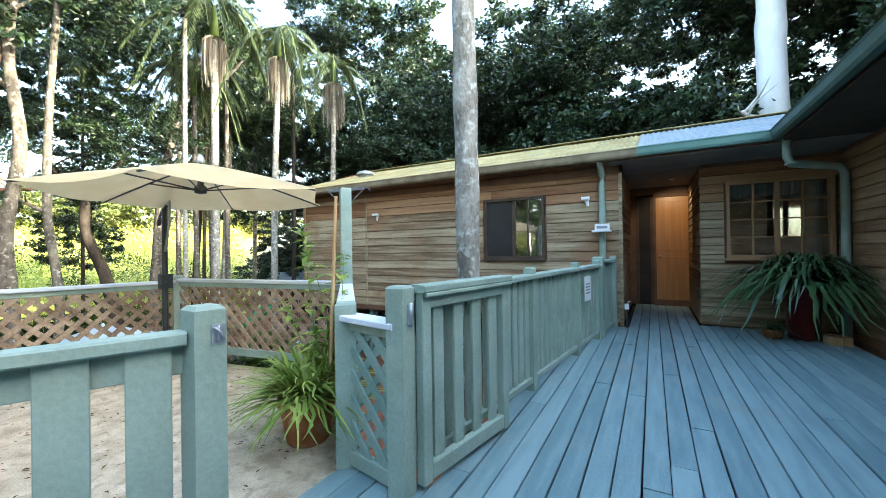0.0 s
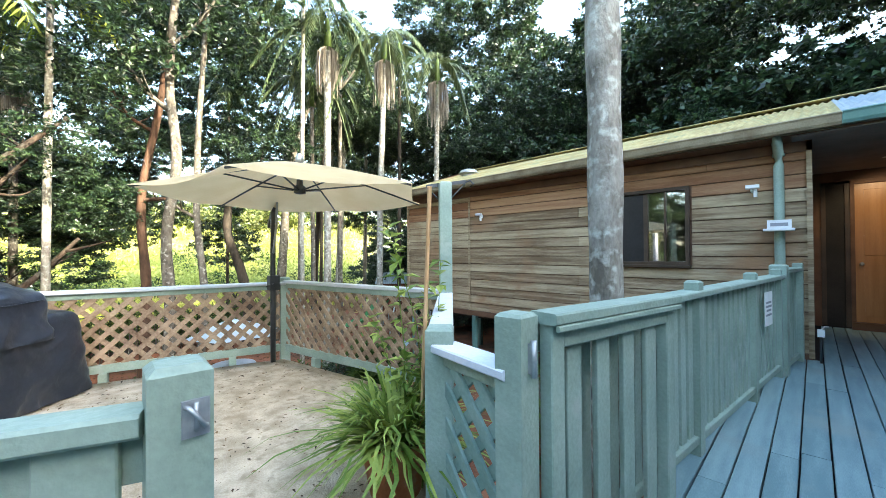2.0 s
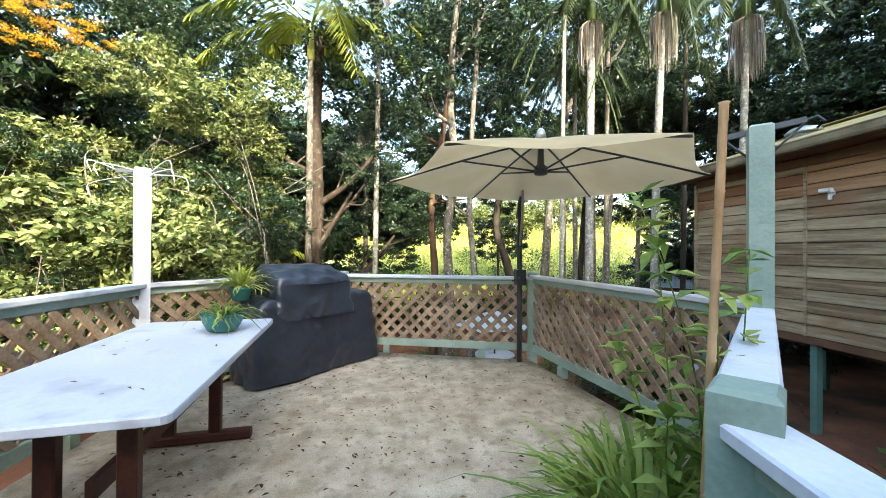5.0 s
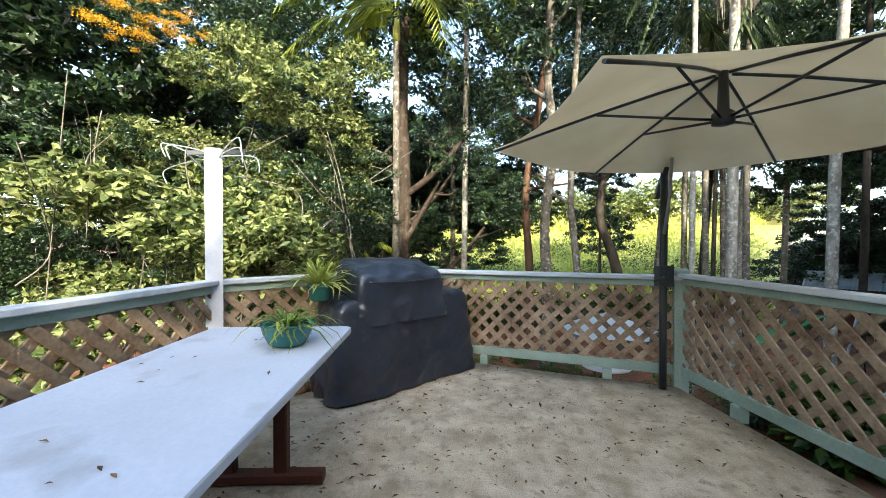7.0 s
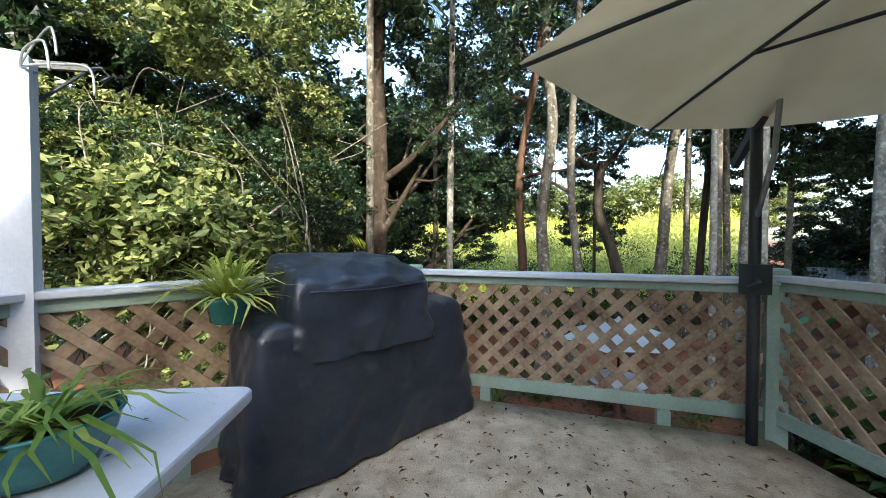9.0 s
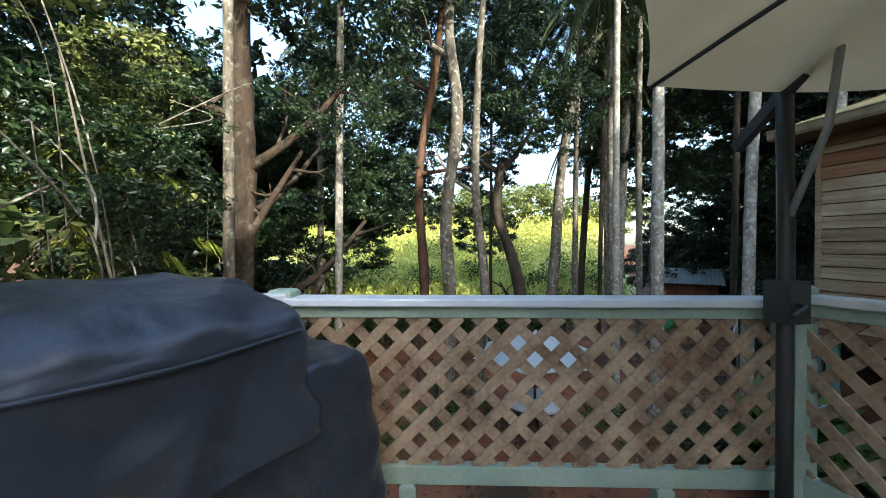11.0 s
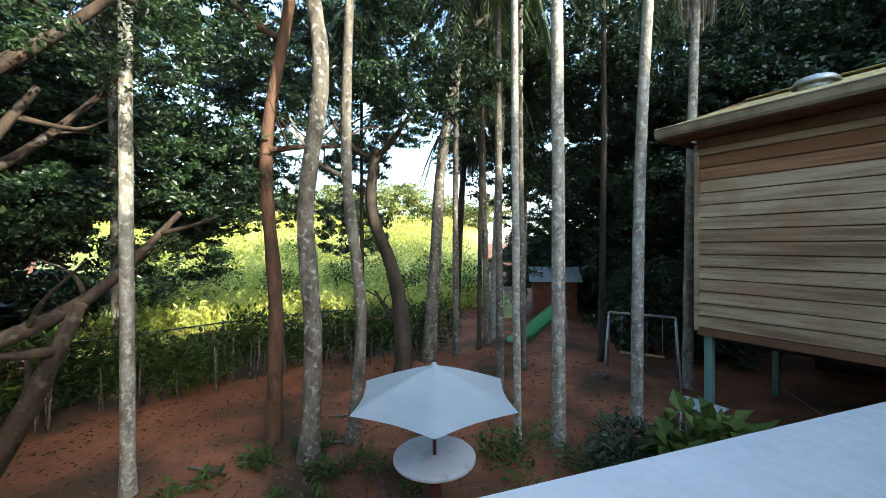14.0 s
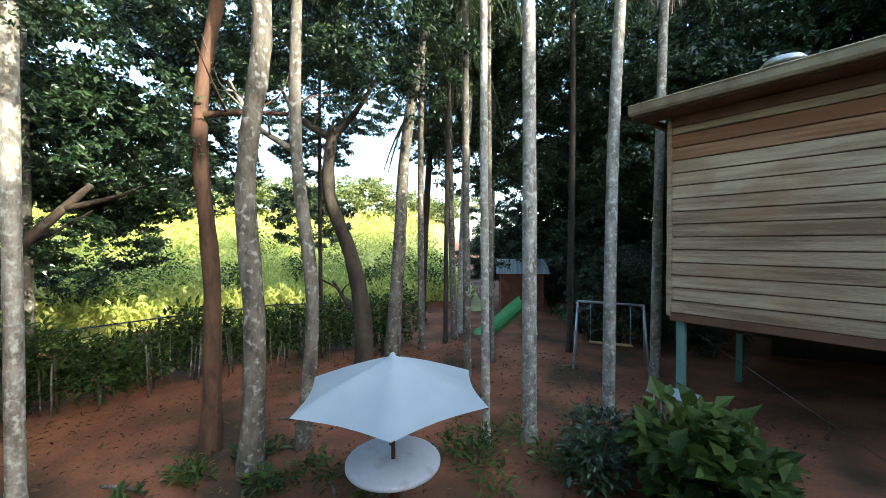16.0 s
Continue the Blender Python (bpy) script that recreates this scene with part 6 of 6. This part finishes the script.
def make_shed():
    gz = ground_z(-14.2, 11.6) - 0.05
    t = thing("cubby_house", "small dark red timber cubby house with metal roof", "shed", at=(-14.2, 11.6, gz))
    a, b = (-0.7, -0.7), (0.7, 0.7)
    turn = Matrix.Rotation(radians(46), 4, "Z")
    def add(name, boxx, mat):
        ob = part(name, box(bmesh.new(), *boxx), mat, t)
        ob.matrix_basis = turn
    add("wall", (-0.7, -0.6, 0, 0.7, -0.56, 1.35), SHED)
    add("wall", (-0.7, 0.56, 0, 0.7, 0.6, 1.35), SHED)
    add("wall", (-0.7, -0.56, 0, -0.66, 0.56, 1.35), SHED)
    add("wall", (0.66, -0.56, 0, 0.7, 0.56, 1.35), SHED)
    bm = bmesh.new()
    n = 40
    rows = [[bm.verts.new((-0.85 + 1.7 * i / n, y, z + 0.018 * (i % 2))) for i in range(n + 1)] for y, z in ((-0.85, 1.30), (0.0, 1.75), (0.85, 1.30))]
    for lo, hi in zip(rows, rows[1:]):
        for i in range(n):
            bm.faces.new((lo[i], lo[i + 1], hi[i + 1], hi[i]))
    ob = part("roof", bm, ROOF_BLUE, t)
    ob.matrix_basis = turn
    s = thing("slide", "green plastic childrens slide leaning from the cubby house", "slide", at=(-12.1, 8.4, -1.4))
    bm = bmesh.new()
    pts = [Vector((-11.95, 9.2, -0.55)), Vector((-12.05, 8.9, -0.75)), Vector((-12.3, 8.3, -1.25)), Vector((-12.42, 8.0, -1.36))]
    rows = []
    for p in pts:
        sd = Vector((0.9, 0.35, 0)).normalized()
        rows.append([bm.verts.new(p + sd * u + Vector((0, 0, v))) for u, v in ((-0.22, 0.12), (-0.2, 0.0), (0.2, 0.0), (0.22, 0.12))])
    for lo, hi in zip(rows, rows[1:]):
        for k in range(3):
            bm.faces.new((lo[k], lo[k + 1], hi[k + 1], hi[k])).smooth = True
    put(part("chute", bm, GREEN_PLASTIC), s)
    for sg in (-0.18, 0.18):
        put(part("leg", tube(bmesh.new(), [(-11.95 + sg, 9.2, -0.57), (-11.9 + sg, 9.3, ground_z(-11.9, 9.3) - 0.02)], 0.02, 6), STEEL), s)


make_shed()


def make_wire_fence():
    t = thing("wire_fence", "black wire mesh garden fence behind the shrubs", "fence", at=(-14.0, 2.0, -1.5))
    pts = [(-13.6, 5.6), (-14.2, 3.6), (-14.4, 1.6), (-13.9, -0.6), (-12.2, -2.6)]
    for k, (x, y) in enumerate(pts):
        gz = ground_z(x, y)
        put(part("post", tube(bmesh.new(), [(x, y, gz - 0.05), (x, y, gz + 1.05)], 0.022, 8), METAL), t)
    for (x0, y0), (x1, y1) in zip(pts, pts[1:]):
        g0, g1 = ground_z(x0, y0), ground_z(x1, y1)
        put(part("top_rail", tube(bmesh.new(), [(x0, y0, g0 + 1.03), (x1, y1, g1 + 1.03)], 0.016, 6), METAL), t)
        bm = bmesh.new()
        n = 40
        for k in range(n + 1):
            f = k / n
            x, y, g = x0 + (x1 - x0) * f, y0 + (y1 - y0) * f, g0 + (g1 - g0) * f
            beam(bm, (x, y, g + 0.05), (x, y, g + 1.02), 0.004, 0.004)
        for k in range(9):
            z = 0.08 + k * 0.115
            beam(bm, (x0, y0, g0 + z), (x1, y1, g1 + z), 0.004, 0.004)
        put(part("mesh", bm, METAL), t)


make_wire_fence()


def shrub_mass(name, label, mat, spots, seed, per=900, size=0.10, category="shrub", kind="stuff", flat=0.8):
    rng = random.Random(seed)
    L = Leaves()
    for x, y, r, h in spots:
        g = ground_z(x, y)
        for _ in range(per):
            d = rand_dir(rng)
            q = rng.random() ** 0.4
            p = Vector((x + d.x * r * q, y + d.y * r * q, g + h * 0.5 + d.z * h * 0.5 * q))
            if p.z < g:
                p.z = g + rng.uniform(0, 0.1)
            ld = Vector((d.x, d.y, abs(d.z) * 0.3)) + rand_dir(rng) * 0.7
            k = size * rng.uniform(0.6, 1.3)
            L.leaf(p, ld, k, k * flat * 0.55, Vector((0, 0, 1)) + rand_dir(rng) * 0.5, 0.2)
    if kind:
        return tagged(new(name, L.mesh(name, mat)), label, category, kind=kind)
    x, y = spots[0][:2]
    t = thing(name, label, category, at=(x, y, ground_z(x, y) - 0.03))
    put(new("leaves", L.mesh("leaves", mat)), t)
    for sx, sy, r, h in spots:
        for _ in range(3):
            g = ground_z(sx, sy) - 0.03
            tip = (sx + rng.uniform(-r, r) * 0.6, sy + rng.uniform(-r, r) * 0.6, g + h * rng.uniform(0.6, 0.95))
            put(part("stem", tube(bmesh.new(), [(sx + rng.uniform(-.05, .05), sy + rng.uniform(-.05, .05), g), tip], [0.014, 0.006], 6), BARK_GREY), t)
    return t


rs = random.Random(7)
shrub_mass("hedge_shrubs", "dark shrubs growing through the wire fence", LEAF_MID,
           [(-13.4 + rs.uniform(-.5, .3) - 0.5 * math.sin((y + 1) * 0.5), y, 0.55, rs.uniform(0.9, 1.45)) for y in [-3.4 + 0.42 * i for i in range(24)]], 141, per=900, size=0.13)
shrub_mass("low_weeds", "small green weeds on the bare earth", LEAF_MID, [(-9.2 + rs.uniform(-1.2, 0.8), 1.9 + rs.uniform(-1.4, 1.2), 0.16, 0.16) for _ in range(22)] + [(-8.4 + rs.uniform(-.5, .5), 4.2 + rs.uniform(-.6, .8), 0.2, 0.35) for _ in range(10)], 142, per=60, size=0.09)
b1 = shrub_mass("broadleaf_bush", "glossy broad-leaved bush below the house", LEAF_MID, [(-6.85, 5.0, 0.40, 1.05), (-6.6, 5.2, 0.38, 0.85), (-6.45, 4.85, 0.35, 0.75)], 143, per=300, size=0.21, kind="", flat=1.15)
shrub_mass("dark_bush", "dark fine-leaved bush beside the palms", LEAF_DARK, [(-7.55, 4.75, 0.35, 0.55), (-7.8, 5.3, 0.4, 0.6), (-7.3, 5.6, 0.4, 0.55)], 144, per=700, size=0.09, kind="")
shrub_mass("hydrangea_bush", "green bush beneath the house beside the terrace", LEAF_MID, [(-3.3, 5.2, 0.45, 1.1), (-2.7, 4.6, 0.4, 1.2)], 145, per=420, size=0.13, kind="")


def make_stems():
    """Bare cane stems under the hedge."""
    rng = random.Random(15)
    bm = bmesh.new()
    for _ in range(90):
        y = rng.uniform(-2.4, 4.6)
        x = -13.0 + rng.uniform(-.4, .3) - 0.5 * math.sin((y + 1) * 0.5)
        g = ground_z(x, y)
        tube(bm, [(x, y, g - 0.02), (x + rng.uniform(-.06, .06), y + rng.uniform(-.06, .06), g + rng.uniform(0.4, 0.9))], 0.012, 5)
    tagged(obj("cane_stems", bm, BARK_GREY), "bare grey cane stems under the hedge", "stems", kind="stuff")


make_stems()


def make_litter():
    rng = random.Random(17)
    L = Leaves()
    n = 0
    while n < 1700:
        x, y = rng.uniform(-5.7, -1.9), rng.uniform(-0.7, 2.8)
        # inside the terrace outline
        inside = True
        ring = [(-1.85, 1.75), (-2.68, 2.85), (-5.05, 2.48), (-5.66, 0.37), (-3.96, -0.70), (-1.85, -0.70)]
        for (ax, ay), (bx_, by_) in zip(ring, ring[1:] + ring[:1]):
            if (bx_ - ax) * (y - ay) - (by_ - ay) * (x - ax) < 0:
                inside = False
        if not inside:
            continue
        k = rng.choice((0.008, 0.010, 0.014, 0.02, 0.028, 0.04)) * rng.uniform(0.8, 1.3)
        L.leaf(Vector((x, y, 0.014 + rng.uniform(0, 0.006))), Vector((rng.uniform(-1, 1), rng.uniform(-1, 1), rng.uniform(-.1, .15))), k, k * 0.4, Vector((0, 0, 1)), 0.3)
        n += 1
    tagged(new("fallen_leaves", L.mesh("fallen_leaves", LITTER)), "dry brown leaves scattered on the sand", "leaves", kind="stuff")
    L = Leaves()
    for _ in range(5200):
        x, y = rng.uniform(-13, -6.2), rng.uniform(-1.5, 8)
        k = rng.uniform(0.04, 0.10)
        L.leaf(Vector((x, y, ground_z(x, y) + 0.012)), Vector((rng.uniform(-1, 1), rng.uniform(-1, 1), rng.uniform(-.1, .3))), k, k * 0.4, Vector((0, 0, 1)), 0.3)
    tagged(new("leaf_litter", L.mesh("leaf_litter", LITTER)), "dry leaf litter over the red earth", "leaves", kind="stuff")
    L = Leaves()
    for _ in range(16):
        f, g = rng.random(), rng.random()
        p = Vector((-3.9, -0.6, 0)).lerp(Vector((-2.2, -0.4, 0)), f) + Vector((0, 0.65 * g, 0.709))
        k = rng.uniform(0.015, 0.03)
        L.leaf(p, Vector((rng.uniform(-1, 1), rng.uniform(-1, 1), 0.1)), k, k * 0.4, Vector((0, 0, 1)), 0.3)
    tagged(new("table_leaves", L.mesh("table_leaves", LITTER)), "small dry leaves lying on the table", "leaves", kind="stuff")


make_litter()


# a recessed porch downlight
dl = thing("porch_downlight", "small recessed downlight in the porch ceiling", "light fitting", at=(0.30, 8.6, 2.555))
part("trim_ring", lathe(bmesh.new(), [(0.05, -0.004), (0.055, 0.0), (0.05, 0.004)], 18), PLASTIC, dl)
lamp = bpy.data.lights.new("porch_downlight_lamp", "SPOT")
lamp.energy, lamp.color, lamp.spot_size, lamp.spot_blend, lamp.shadow_soft_size = 5.0, (1.0, 0.78, 0.52), radians(95), 0.6, 0.04
lo = new("porch_downlight_lamp", lamp)
lo.matrix_world = look((0.30, 8.6, 2.54), (0.42, 9.6, 1.5))


def make_side_table():
    gz = ground_z(-7.5, 6.5)
    t = thing("side_table", "small pale folding table beside the house post", "table", at=(-7.5, 6.5, gz))
    part("tabletop", beam(bmesh.new(), (-0.25, 0, 0.50), (0.25, 0, 0.50), 0.36, 0.02, chamfer=0.005), CANVAS_BLUE, t)
    for x, y in ((-0.2, -0.13), (0.2, -0.13), (-0.2, 0.13), (0.2, 0.13)):
        part("leg", tube(bmesh.new(), [(x, y, -0.03), (x * 0.85, y * 0.85, 0.49)], 0.012, 6), STEEL, t)


make_side_table()


def make_clutter():
    """Fallen branches and stones on the earth."""
    rng = random.Random(19)
    for k in range(9):
        x, y = rng.uniform(-11.5, -7.2), rng.uniform(0.5, 7.5)
        a = rng.uniform(0, 3.14)
        ln = rng.uniform(0.3, 0.8)
        p = Vector((x, y, ground_z(x, y) + 0.02))
        q = p + Vector((math.cos(a) * ln, math.sin(a) * ln, 0))
        q.z = ground_z(q.x, q.y) + 0.03
        tagged(obj("fallen_branch", tube(bmesh.new(), spline([p, p.lerp(q, 0.5) + Vector((0.03, 0.04, 0.02)), q], 4), 0.018, 6), BARK_GREY), "dry fallen branch on the red earth", "branch", "fallen branches")


make_clutter()

rf = random.Random(33)
shrub_mass("field_bushes", "round green bushes standing in the field", LEAF_MID, [(-3 - math.sin(radians(a)) * r, 2 + math.cos(radians(a)) * r, s, 2.0 * s) for a, r, s in
           ((84, 18, 0.8), (90, 20, 1.0), (76, 21, 0.8), (70, 24, 1.2), (64, 20, 1.0), (60, 17, 0.9), (95, 17, 1.0), (80, 27, 1.3), (68, 18, 0.6))], 151, per=900, size=0.16)
